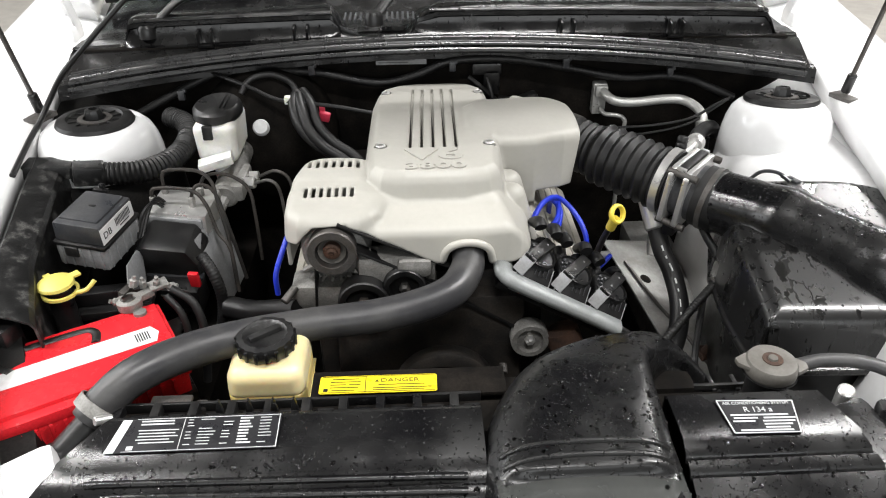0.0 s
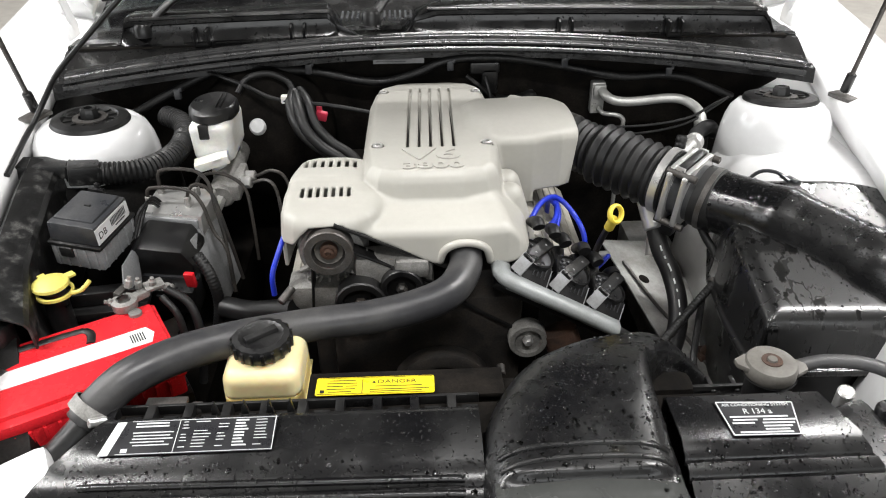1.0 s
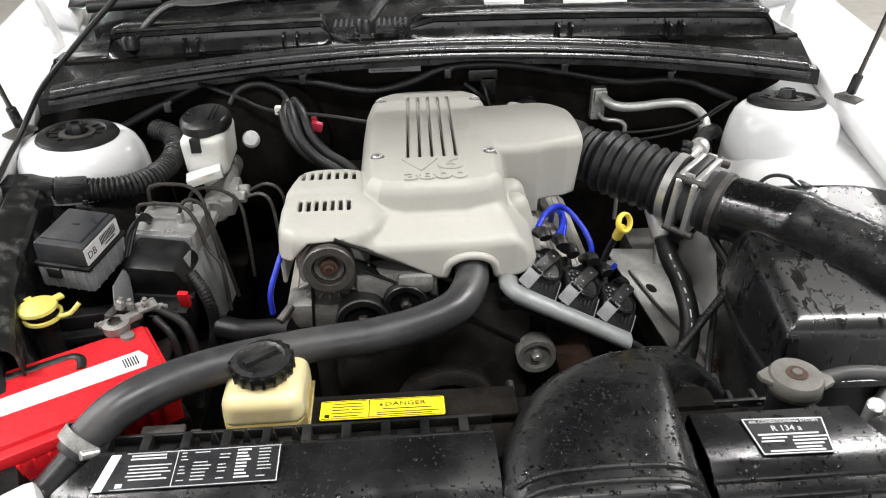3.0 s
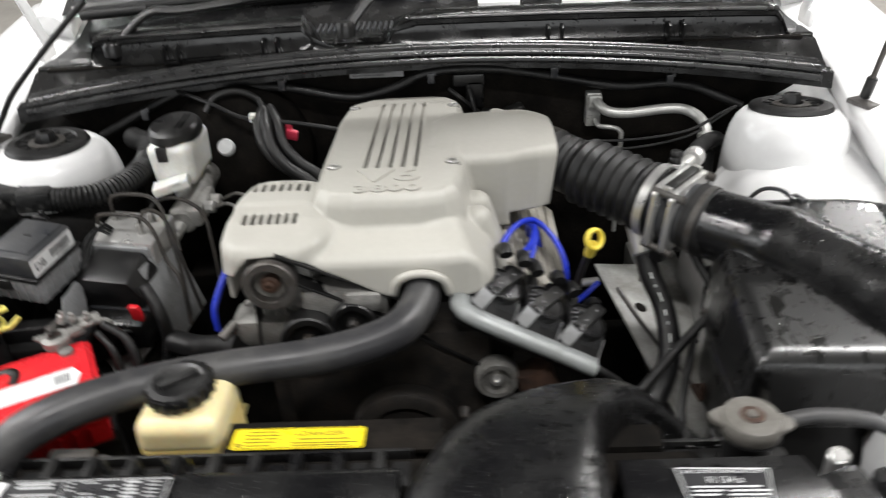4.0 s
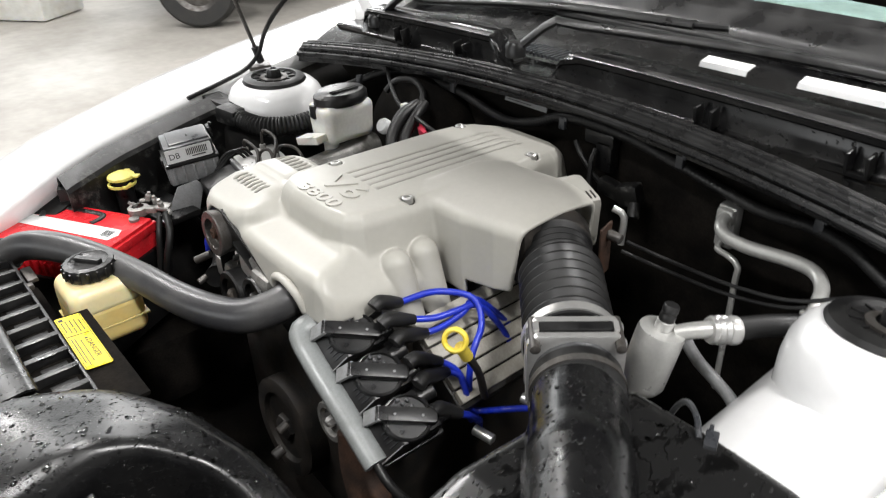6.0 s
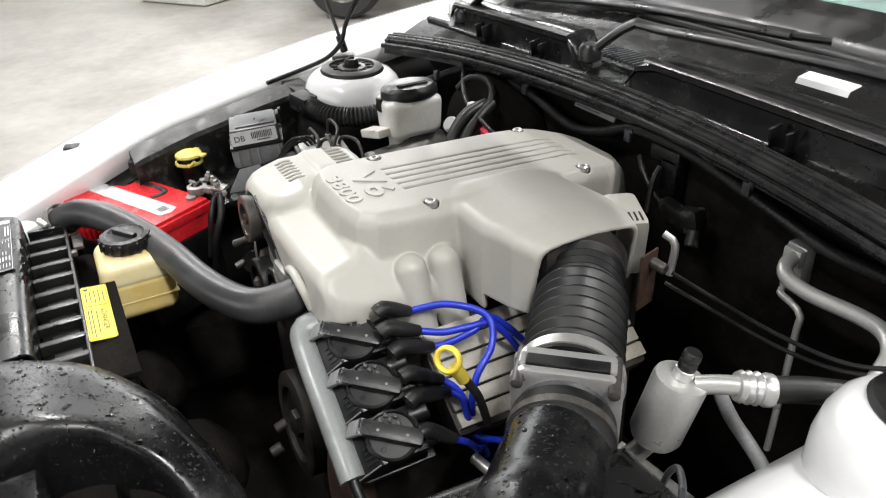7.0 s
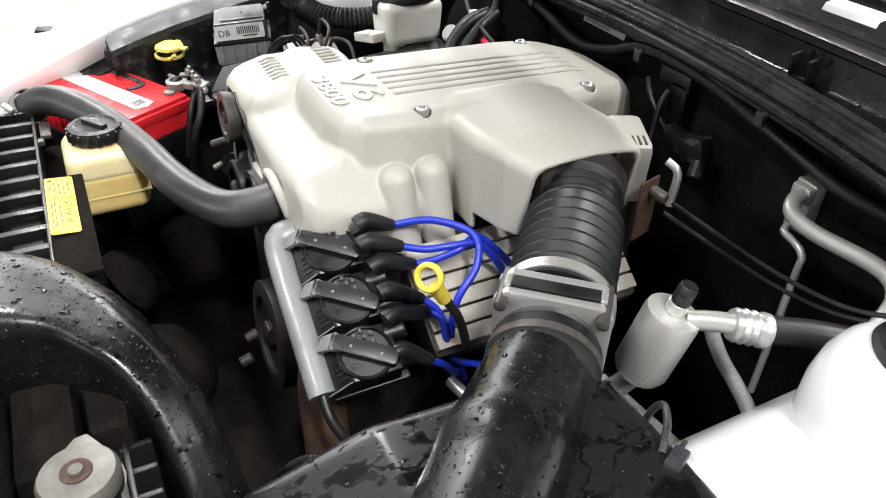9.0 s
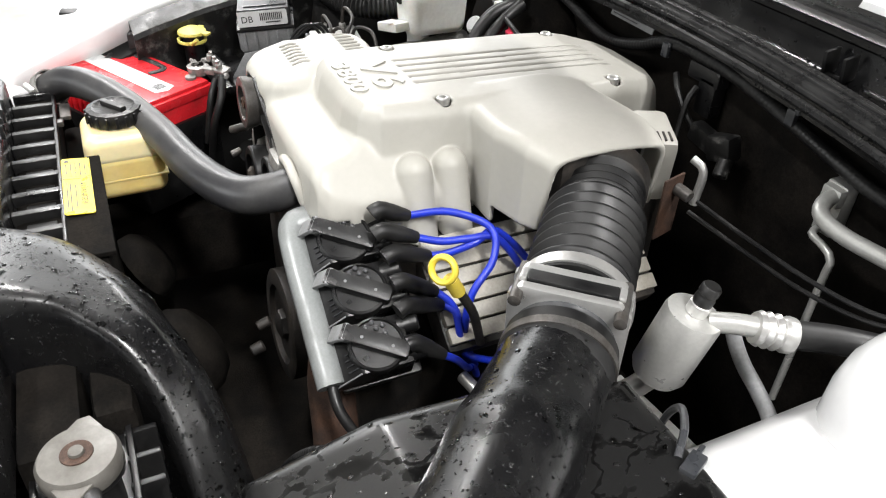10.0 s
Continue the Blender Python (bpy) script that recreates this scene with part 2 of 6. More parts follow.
def moved(bm, m):
    bmesh.ops.transform(bm, matrix=m, verts=bm.verts)
    return bm


def block(centre, size, bevel=0.003, turn=(0, 0, 0), taper=1.0, seg=2):
    """A box with rounded edges; taper narrows its top."""
    bm = bmesh.new()
    bmesh.ops.create_cube(bm, size=1.0)
    for v in bm.verts:
        k = taper if v.co.z > 0 else 1.0
        v.co = Vector((v.co.x * size[0] * k, v.co.y * size[1] * k, v.co.z * size[2]))
    if bevel:
        bmesh.ops.bevel(bm, geom=bm.edges[:], offset=bevel, segments=seg, profile=0.6, affect="EDGES")
    return moved(bm, pose(*centre, *turn))


def prism(poly, z0, z1, bevel=0.002, m=None, seg=2):
    bm = bmesh.new()
    low = [bm.verts.new((x, y, z0)) for x, y in poly]
    high = [bm.verts.new((x, y, z1)) for x, y in poly]
    n = len(poly)
    bm.faces.new(low[::-1])
    bm.faces.new(high)
    for i in range(n):
        bm.faces.new((low[i], low[(i + 1) % n], high[(i + 1) % n], high[i]))
    bmesh.ops.recalc_face_normals(bm, faces=bm.faces)
    if bevel:
        bmesh.ops.bevel(bm, geom=bm.edges[:], offset=bevel, segments=seg, profile=0.6, affect="EDGES")
    return moved(bm, m) if m else bm


def axis_to(centre, direction):
    return Matrix.Translation(centre) @ Vector(direction).to_track_quat("Z", "Y").to_matrix().to_4x4()


def lathe(profile, centre=(0, 0, 0), direction=(0, 0, 1), n=28, lobes=0, depth=0.0):
    """Turns (radius, height) rows about an axis; lobes scallop the outline."""
    bm = bmesh.new()
    rings = []
    for r, h in profile:
        if r < 1e-6:
            rings.append([bm.verts.new((0, 0, h))])
        else:
            ring = []
            for i in range(n):
                a = 2 * math.pi * i / n
                k = 1 + (depth * math.cos(lobes * a) if lobes else 0)
                ring.append(bm.verts.new((r * k * math.cos(a), r * k * math.sin(a), h)))
            rings.append(ring)
    for a, b in zip(rings, rings[1:]):
        for i in range(n):
            j = (i + 1) % n
            if len(a) == 1 and len(b) == 1:
                continue
            if len(a) == 1:
                bm.faces.new((a[0], b[i], b[j]))
            elif len(b) == 1:
                bm.faces.new((a[i], a[j], b[0]))
            else:
                bm.faces.new((a[i], a[j], b[j], b[i]))
    bmesh.ops.recalc_face_normals(bm, faces=bm.faces)
    return moved(bm, axis_to(centre, direction))


def rod(a, b, r, n=14, r2=None):
    a, b = Vector(a), Vector(b)
    h = (b - a).length
    r2 = r if r2 is None else r2
    e = min(r, r2, h) * 0.18
    return lathe([(0, 0), (r - e, 0), (r, e), (r2, h - e), (r2 - e, h), (0, h)], a, b - a, n)


def spline(points, step=0.006):
    """Catmull-Rom through the points, resampled evenly."""
    p = [Vector(q) for q in points]
    p = [2 * p[0] - p[1]] + p + [2 * p[-1] - p[-2]]
    out = []
    for i in range(1, len(p) - 2):
        a, b, c, d = p[i - 1:i + 3]
        k = max(2, int((c - b).length / step))
        for j in range(k):
            t = j / k
            out.append(0.5 * (2 * b + (c - a) * t + (2 * a - 5 * b + 4 * c - d) * t * t + (3 * b - a - 3 * c + d) * t ** 3))
    out.append(p[-2])
    return out


def tube(points, r, n=12, step=0.006, ribs=0.0, pitch=0.006, squash=None, grow=None):
    """A hose along a spline; ribs and pitch corrugate it; grow(s) scales the radius along it."""
    if ribs:
        step = pitch / 4
    pts = spline(points, step)
    bm = bmesh.new()
    rings = []
    tangent = (pts[1] - pts[0]).normalized()
    side = tangent.orthogonal().normalized()
    if abs(tangent.z) < 0.9:
        side = Vector((0, 0, 1)).cross(tangent).normalized()
    run = 0.0
    for i, p in enumerate(pts):
        t2 = (pts[min(i + 1, len(pts) - 1)] - pts[max(i - 1, 0)]).normalized()
        side = (side - t2 * side.dot(t2)).normalized()
        up = t2.cross(side)
        if i:
            run += (p - pts[i - 1]).length
        k = r * (1 + ribs * math.cos(2 * math.pi * run / pitch)) if ribs else r
        if grow:
            k *= grow(i / (len(pts) - 1))
        sx, sy = squash or (1, 1)
        rings.append([bm.verts.new(p + side * (k * sx * math.cos(2 * math.pi * q / n)) + up * (k * sy * math.sin(2 * math.pi * q / n))) for q in range(n)])
    for a, b in zip(rings, rings[1:]):
        for q in range(n):
            bm.faces.new((a[q], a[(q + 1) % n], b[(q + 1) % n], b[q]))
    bm.faces.new(rings[0][::-1])
    bm.faces.new(rings[-1])
    bmesh.ops.recalc_face_normals(bm, faces=bm.faces)
    return bm


def loft(rows, closed=False, thick=0.0):
    """A sheet through rows of equally many points."""
    bm = bmesh.new()
    grid = [[bm.verts.new(p) for p in row] for row in rows]
    for a, b in zip(grid, grid[1:]):
        m = len(a)
        for i in range(m if closed else m - 1):
            bm.faces.new((a[i], a[(i + 1) % m], b[(i + 1) % m], b[i]))
    bmesh.ops.recalc_face_normals(bm, faces=bm.faces)
    if thick:
        bmesh.ops.solidify(bm, geom=bm.faces[:], thickness=thick)
    return bm


def bar_strip(x0, x1, y, h, z, m, t=0.0004):
    return moved(block(((x0 + x1) / 2, y, z), (abs(x1 - x0), h, t), 0), m)


def lettering(text, size, m, depth=0.0006, align="LEFT", bold=0.0):
    """Raised letters in the built-in font, lying in the plane of m."""
    cu = bpy.data.curves.new("letters", "FONT")
    cu.body, cu.size, cu.extrude, cu.align_x, cu.resolution_u, cu.offset = text, size, depth, align, 3, bold
    ob = bpy.data.objects.new("letters", cu)
    scene.collection.objects.link(ob)
    bpy.context.view_layer.update()
    me = bpy.data.meshes.new_from_object(ob.evaluated_get(bpy.context.evaluated_depsgraph_get()))
    bm = bmesh.new()
    bm.from_mesh(me)
    bpy.data.objects.remove(ob)
    bpy.data.meshes.remove(me)
    bpy.data.curves.remove(cu)
    return moved(bm, m)


def frame_on(a, b, c):
    """A plane's pose: origin a, x towards b, y towards c."""
    a, b, c = Vector(a), Vector(b), Vector(c)
    x = (b - a).normalized()
    z = x.cross(c - a).normalized()
    y = z.cross(x)
    m = Matrix((x, y, z)).transposed().to_4x4()
    m.translation = a
    return m


def beads(name, over, count, lo, hi, size, label, seed):
    """Water beads lying on the upper side of a part, as one sheet of drops."""
    rng = random.Random(seed)
    me = over.data
    tree = BVHTree.FromPolygons([v.co for v in me.vertices], [p.vertices for p in me.polygons])
    bm = bmesh.new()
    made = 0
    for _ in range(count * 4):
        if made >= count:
            break
        x, y = rng.uniform(lo[0], hi[0]), rng.uniform(lo[1], hi[1])
        hit, normal, _i, _d = tree.ray_cast(Vector((x, y, 1.5)), Vector((0, 0, -1)))
        if hit is None or normal.z < 0.3:
            continue
        made += 1
        r = size * (0.25 + 1.3 * rng.random() ** 4)
        m = axis_to(hit, normal) @ Matrix.Rotation(rng.uniform(0, 6.3), 4, "Z") @ Matrix.Diagonal((r * rng.uniform(0.8, 1.7), r, r * 0.55, 1))
        n0 = len(bm.verts)
        bmesh.ops.create_icosphere(bm, subdivisions=1 if r < size * 0.8 else 2, radius=1.0, matrix=m)
    return solo(name, bm, "water", label, "water drops", kind="stuff", smooth=180)


# smooth solids: distance fields, meshed with surface nets
def smin(a, b, k):
    h = np.clip(0.5 + 0.5 * (b - a) / k, 0, 1)
    return b * (1 - h) + a * h - k * h * (1 - h)


def smax(a, b, k):
    return -smin(-a, -b, k)


def poly_field(X, Y, pts):
    d = np.full(X.shape, 1e9)
    inside = np.zeros(X.shape, bool)
    n = len(pts)
    for i in range(n):
        (ax, ay), (bx, by) = pts[i - 1], pts[i]
        ex, ey = bx - ax, by - ay
        wx, wy = X - ax, Y - ay
        t = np.clip((wx * ex + wy * ey) / (ex * ex + ey * ey), 0, 1)
        d = np.minimum(d, (wx - ex * t) ** 2 + (wy - ey * t) ** 2)
        if ey:
            inside ^= ((ay > Y) != (by > Y)) & (X < ex * (Y - ay) / ey + ax)
    d = np.sqrt(d)
    return np.where(inside, -d, d)


def rounded(pts, times=2):
    """Cuts a polygon's corners round."""
    for _ in range(times):
        pts = [(a[0] * (1 - t) + b[0] * t, a[1] * (1 - t) + b[1] * t) for a, b in zip(pts, pts[1:] + pts[:1]) for t in (0.2, 0.8)]
    return pts


def box_field(X, Y, Z, c, h, r):
    q = [np.abs(A - c[i]) - h[i] + r for i, A in enumerate((X, Y, Z))]
    return np.sqrt(sum(np.maximum(a, 0) ** 2 for a in q)) + np.minimum(np.maximum.reduce(q), 0) - r


def capsule_field(X, Y, Z, a, b, r):
    a, b = np.array(a), np.array(b)
    e = b - a
    t = np.clip(((X - a[0]) * e[0] + (Y - a[1]) * e[1] + (Z - a[2]) * e[2]) / (e @ e), 0, 1)
    return np.sqrt((X - a[0] - t * e[0]) ** 2 + (Y - a[1] - t * e[1]) ** 2 + (Z - a[2] - t * e[2]) ** 2) - r


def surface_net(field, lo, hi, step, relax=5):
    axes = [np.arange(a, b + step, step) for a, b in zip(lo, hi)]
    v = field(*np.meshgrid(*axes, indexing="ij"))
    cells = tuple(k - 1 for k in v.shape)
    acc, cnt = np.zeros((*cells, 3)), np.zeros(cells)
    crossing = []
    for a in range(3):
        b, c = [i for i in range(3) if i != a]
        s0, s1 = [slice(None)] * 3, [slice(None)] * 3
        s0[a], s1[a] = slice(0, -1), slice(1, None)
        v0, v1 = v[tuple(s0)], v[tuple(s1)]
        cross = (v0 < 0) != (v1 < 0)
        with np.errstate(divide="ignore", invalid="ignore"):
            t = np.where(cross, v0 / (v0 - v1), 0)
        crossing.append((cross, v0 < 0))
        for db in (0, 1):
            for dc in (0, 1):
                s = [slice(None)] * 3
                s[b], s[c] = slice(db, db + cells[b]), slice(dc, dc + cells[c])
                cr = cross[tuple(s)]
                acc[..., a] += cr * t[tuple(s)]
                acc[..., b] += cr * db
                acc[..., c] += cr * dc
                cnt += cr
    act = cnt > 0
    idx = np.full(cells, -1)
    idx[act] = np.arange(act.sum())
    verts = (acc[act] / cnt[act][:, None] + np.argwhere(act)) * step + np.array(lo)
    faces = []
    for a in range(3):
        b, c = [i for i in range(3) if i != a]
        cross, low_in = crossing[a]
        e = np.argwhere(cross)
        e = e[(e[:, b] > 0) & (e[:, c] > 0) & (e[:, b] < cells[b]) & (e[:, c] < cells[c])]
        quad = []
        for db, dc in ((1, 1), (0, 1), (0, 0), (1, 0)):
            q = e.copy()
            q[:, b] -= db
            q[:, c] -= dc
            quad.append(idx[tuple(q.T)])
        quad = np.stack(quad, 1)
        flip = low_in[tuple(e.T)] == (a == 1)
        quad[flip] = quad[flip][:, ::-1]
        faces.append(quad)
    faces = np.concatenate(faces)
    a, c = faces.ravel(), np.roll(faces, -1, axis=1).ravel()
    deg = np.bincount(a, minlength=len(verts)) + np.bincount(c, minlength=len(verts))
    for turn in range(2 * relax):
        total = np.stack([np.bincount(a, verts[c, k], len(verts)) + np.bincount(c, verts[a, k], len(verts)) for k in range(3)], 1)
        verts = verts + (0.5 if turn % 2 == 0 else -0.52) * (total / deg[:, None] - verts)
    keep = verts.copy()
    h = step * 0.05
    for _ in range(2):
        at = [verts[:, k].reshape(-1, 1, 1) for k in range(3)]
        d0 = field(*at).ravel()
        grad = np.stack([(field(*[q + (h if j == k else 0) for j, q in enumerate(at)]).ravel() - d0) / h for k in range(3)], 1)
        move = -grad * (d0 / np.maximum((grad ** 2).sum(1), 0.05))[:, None]
        size = np.linalg.norm(move, axis=1)[:, None]
        verts = verts + move * np.minimum(1, 0.4 * step / np.maximum(size, 1e-9))
    far = np.linalg.norm(verts - keep, axis=1) > step * 0.7
    verts[far] = keep[far]
    me = bpy.data.meshes.new("net")
    me.from_pydata(verts.tolist(), [], faces.tolist())
    return me


# ---- the hall ----
def plain_box(name, lo, hi, material, label):
    c = [(a + b) / 2 for a, b in zip(lo, hi)]
    return solo(name, block(c, [b - a for a, b in zip(lo, hi)], 0), material, label, name.split("_")[0], kind="structure", smooth=0)


plain_box("floor", (-9, -7, -0.2), (9, 11, 0), "concrete", "worn beige-grey concrete floor of the hall")
plain_box("wall_west", (-9.2, -7, 0), (-9, 11, 4.4), "wall", "plain pale painted hall wall")
plain_box("wall_east", (9, -7, 0), (9.2, 11, 4.4), "wall", "plain pale painted hall wall")
plain_box("wall_north", (-9.2, 11, 0), (9.2, 11.2, 4.4), "wall", "plain pale painted hall wall")
plain_box("wall_south", (-9.2, -7.2, 0), (9.2, -7, 4.4), "wall", "plain pale painted hall wall in front of the car")
plain_box("ceiling", (-9.2, -7.2, 4.4), (9.2, 11.2, 4.6), "wall", "plain pale hall ceiling")

# ---- car body ----
car = thing("car_body", "white sedan body with an open engine bay", "car", (0, 1, 0))


def inner_x(y):
    return float(np.interp(y, [0.30, 0.48, 0.58, 0.70, 0.80, 0.95, 1.1, 1.3, 1.75], [0.40, 0.485, 0.53, 0.585, 0.622, 0.645, 0.665, 0.695, 0.71]))


def inner_z(y):
    return float(np.interp(y, [0.30, 0.48, 0.70, 0.95, 1.1, 1.3, 1.75], [0.74, 0.795, 0.845, 0.882, 0.90, 0.922, 0.965]))


def outer_x(y):
    return float(np.interp(y, [0.30, 0.45, 0.58, 0.71, 0.95, 1.17, 1.4, 1.75], [0.53, 0.655, 0.73, 0.78, 0.84, 0.875, 0.895, 0.91]))


def fender(side):
    rows = []
    for i in range(60):
        y = 0.30 + 1.45 * i / 59
        xi, zi, xo = inner_x(y), inner_z(y), outer_x(y)
        w = xo - xi
        sec = [(xi + 0.012, zi - 0.045), (xi + 0.004, zi - 0.03), (xi, zi - 0.006), (xi + 0.004, zi), (xi + 0.02, zi + 0.006), (xi + w * 0.35, zi + 0.016),
               (xi + w * 0.62, zi + 0.020), (xi + w * 0.82, zi + 0.014), (xi + w * 0.95, zi - 0.004), (xi + w * 1.02, zi - 0.035), (xo + 0.006, zi - 0.10), (xo + 0.012, zi - 0.2), (xo + 0.01, zi - 0.34), (xo - 0.01, 0.38)]
        rows.append([(side * x, y, z) for x, z in sec])
    return loft(rows, thick=0.002)


TOWER_AT = {-1: (-0.577, 1.121, 0.0), 1: (0.577, 1.143, 0.0)}
TOWER_TILT = {-1: pose(0, 0, 0, -1, 2, 0), 1: pose(0, 0, 0, -9, 0, 0)}


def tower(side):
    """A domed tower whose crown leans with the mount that sits on it."""
    prof = [(0.0, 0.906), (0.058, 0.907), (0.069, 0.903), (0.079, 0.893), (0.086, 0.877), (0.090, 0.856), (0.092, 0.82), (0.094, 0.76), (0.099, 0.68), (0.11, 0.58), (0.13, 0.45)]
    if side < 0:
        prof = [(r * 1.09, z) for r, z in prof]
    bm = lathe(prof, TOWER_AT[side], n=64)
    top = Matrix.Translation(Vector(TOWER_AT[side]) + Vector((0, 0, 0.905)))
    lean = top @ TOWER_TILT[side] @ top.inverted()
    for v in bm.verts:
        k = min(1.0, max(0.0, (v.co.z - 0.80) / 0.08))
        v.co = v.co.lerp(lean @ v.co, k)
    return bm


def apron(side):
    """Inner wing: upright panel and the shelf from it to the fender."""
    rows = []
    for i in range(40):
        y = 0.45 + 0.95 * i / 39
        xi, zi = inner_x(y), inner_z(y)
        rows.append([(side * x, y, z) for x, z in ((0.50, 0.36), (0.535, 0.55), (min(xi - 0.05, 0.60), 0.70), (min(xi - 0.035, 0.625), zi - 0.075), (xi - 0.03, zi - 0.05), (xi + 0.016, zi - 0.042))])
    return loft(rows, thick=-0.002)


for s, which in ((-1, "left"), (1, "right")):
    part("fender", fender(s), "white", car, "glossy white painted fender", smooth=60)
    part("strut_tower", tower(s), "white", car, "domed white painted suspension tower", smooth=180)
    # the left panel has its shade put into the colour; the right stays white
    part("inner_wing", apron(s), "white" if s > 0 else "loom", car, "painted inner wing panel" if s > 0 else "inner wing panel, darkened for the shade on the left side", smooth=60)
part("firewall", block((0, 1.345, 0.66), (1.32, 0.03, 0.60), 0.004), "matt", car, "black insulated firewall")
# unseen sheet, added so the bright floor does not show through the bay
part("undertray", block((0, 0.85, 0.33), (1.26, 1.1, 0.02), 0.004), "matt", car, "dark sheet added below the engine to hide the bright floor")
part("front_panel", block((0, 0.30, 0.55), (1.05, 0.04, 0.42), 0.01), "matt", car, "dark front crossmember")
# only the right rail shows its grimy paint; the left is blackened for shade
for s in (-1, 1):
    part("side_rail", block((s * 0.43, 0.85, 0.50), (0.09, 0.95, 0.13), 0.01), "grimy_white" if s > 0 else "matt", car, "grimy chassis rail")
# lower inner panel with round holes on the airbox side
slope = frame_on((0.30, 1.10, 0.66), (0.40, 0.74, 0.57), (0.40, 1.13, 0.63))
apron_panel = part("lower_panel", moved(prism([(0, -0.02), (0.40, -0.03), (0.40, 0.12), (0, 0.13)], -0.004, 0, 0.002), slope), "grimy_white", car, "grimy pressed metal panel with drilled holes")
# the panel is uncut; flat black discs carry the dark of its holes
for hx, hy, hr in ((0.10, 0.02, 0.009), (0.20, 0.03, 0.005), (0.27, 0.10, 0.008), (0.33, 0.06, 0.004), (0.17, 0.085, 0.006)):
    part("hole_disc", moved(lathe([(0, 0.001), (hr, 0.001), (hr * 1.15, 0.0)], n=16), slope @ pose(hx, hy, 0.0005)), "matt", apron_panel, "flat dark disc for the shade inside a drilled hole")
part("mount_pad", moved(joined(block((0.27, 0.035, 0.004), (0.028, 0.026, 0.008), 0.002), lathe([(0.008, 0.008), (0.008, 0.016), (0.005, 0.024), (0, 0.024)], (0.27, 0.035, 0), n=10)), slope), "rust", apron_panel, "rusty captive nut on a pale pad")
part("brake_line", moved(tube([(0.06, -0.005, 0.004), (0.16, 0.005, 0.004), (0.22, 0.02, 0.004), (0.30, 0.03, 0.004), (0.40, 0.034, 0.004)], 0.003, 8), slope), "steel", apron_panel, "thin steel brake line")
# added dark sheet that stands in for the shade below the left tower dome
part("tower_shade", loft([[(-0.577 + r * math.cos(a), 1.121 + r * math.sin(a), z) for a in [math.radians(-130 + 150 * i / 24) for i in range(25)]] for r, z in ((0.101, 0.836), (0.112, 0.832), (0.118, 0.80), (0.128, 0.70), (0.14, 0.58))], thick=-0.002), "loom", car, "dark sheet added for the shade round the tower base", smooth=60)
wing_rows = [[(x + (0.0 if y > 0.96 else 0.02 * (0.96 - y) / 0.06), y, z - 0.10 * max(0.0, 0.97 - y)) for x, z in ((0.430, 0.56), (0.446, 0.70), (0.462, 0.765), (0.480, 0.805), (0.505, 0.832), (0.555, 0.850), (0.66, 0.855))] for y in [0.90 + 0.24 * i / 12 for i in range(13)]]
part("tower_apron", loft(wing_rows, thick=-0.002), "white", car, "white painted panel in front of the tower", smooth=180)
# pale body corners beside the radiator cover
for s in (-1, 1):
    part("lamp_panel", block((s * 0.485, 0.425, 0.755), (0.16, 0.17, 0.03), 0.012, (8, s * 10, s * -25)), "white", car, "white painted panel beside the headlamp")

# ---- strut mount caps ----
for s in (-1, 1):
    base = Vector(TOWER_AT[s]) + Vector((0, 0, 0.905))
    seat = Matrix.Translation(base) @ TOWER_TILT[s]
    cap = thing("strut_mount", "black round suspension mount with a centre nut", "strut mount", base, "strut mounts")
    part("plate", moved(lathe([(0, -0.002), (0.060, -0.002), (0.062, 0.003), (0.059, 0.008), (0.050, 0.011), (0.044, 0.0115), (0.041, 0.007), (0.029, 0.006), (0.0, 0.006)], n=44), seat), "rubber", cap)
    for k in range(12):
        part("rib", moved(block((0.035, 0, 0.0075), (0.013, 0.0022, 0.003), 0.0006), seat @ pose(0, 0, 0, 0, 0, 30 * k)), "rubber", cap)
    part("nut", moved(lathe([(0.0145, 0.006), (0.0145, 0.018), (0.012, 0.024), (0.007, 0.025), (0.0065, 0.020), (0, 0.020)], n=8), seat), "black", cap)
    part("washer", moved(lathe([(0.027, 0.006), (0.027, 0.009), (0.018, 0.010)], n=24), seat), "steel", cap)

# ---- cowl, seal, windscreen, wipers ----
def seal_line(x, dy=0.0, dz=0.0):
    return Vector((x, 1.305 - 0.15 * x * x + dy, 0.968 - 0.085 * x * x + dz))


XS = [-0.68 + 1.36 * i / 100 for i in range(101)]
cowl = thing("cowl_panel", "wet black plastic cowl panel with louvres below the windscreen", "cowl panel", (0, 1.35, 0.97))


def cowl_wall(x, dy=0.0, dz=0.0):
    """Foot of the upright cowl wall; it runs straighter than the seal, so the shelf widens outwards."""
    return Vector((x, 1.348 - 0.03 * x * x + dy, 0.966 - 0.025 * x * x + dz))


rows = []
for x in XS:
    hump = float(np.interp(x, [-0.585, -0.57, -0.195, -0.182, -0.062, -0.045, 0.0, 0.62, 0.635], [0.1, 1.0, 1.0, -0.1, -0.1, 0.7, 1.0, 1.0, 0.1]))
    b, w = seal_line(x), cowl_wall(x)
    rows.append([b + Vector((0, 0.0, -0.03)), b + Vector((0, 0.004, -0.004)), b + Vector((0, 0.02, 0)), b + Vector((0, 0.028, -0.006)), w + Vector((0, -0.006, 0.0)), w + Vector((0, 0.002, 0.005 * hump)),
                 w + Vector((0, 0.008, 0.034 * hump)), w + Vector((0, 0.005, 0.037 * hump)), w + Vector((0, 0.006, 0.046 * hump)), w + Vector((0, 0.016, 0.052 * hump)),
                 w + Vector((0, 0.046, 0.053 * hump)), w + Vector((0, 0.060, 0.048 * hump)), w + Vector((0, 0.064, 0.002)), w + Vector((0, 0.13, 0.004)), w + Vector((0, 0.19, 0.010)), w + Vector((0, 0.25, 0.03))])
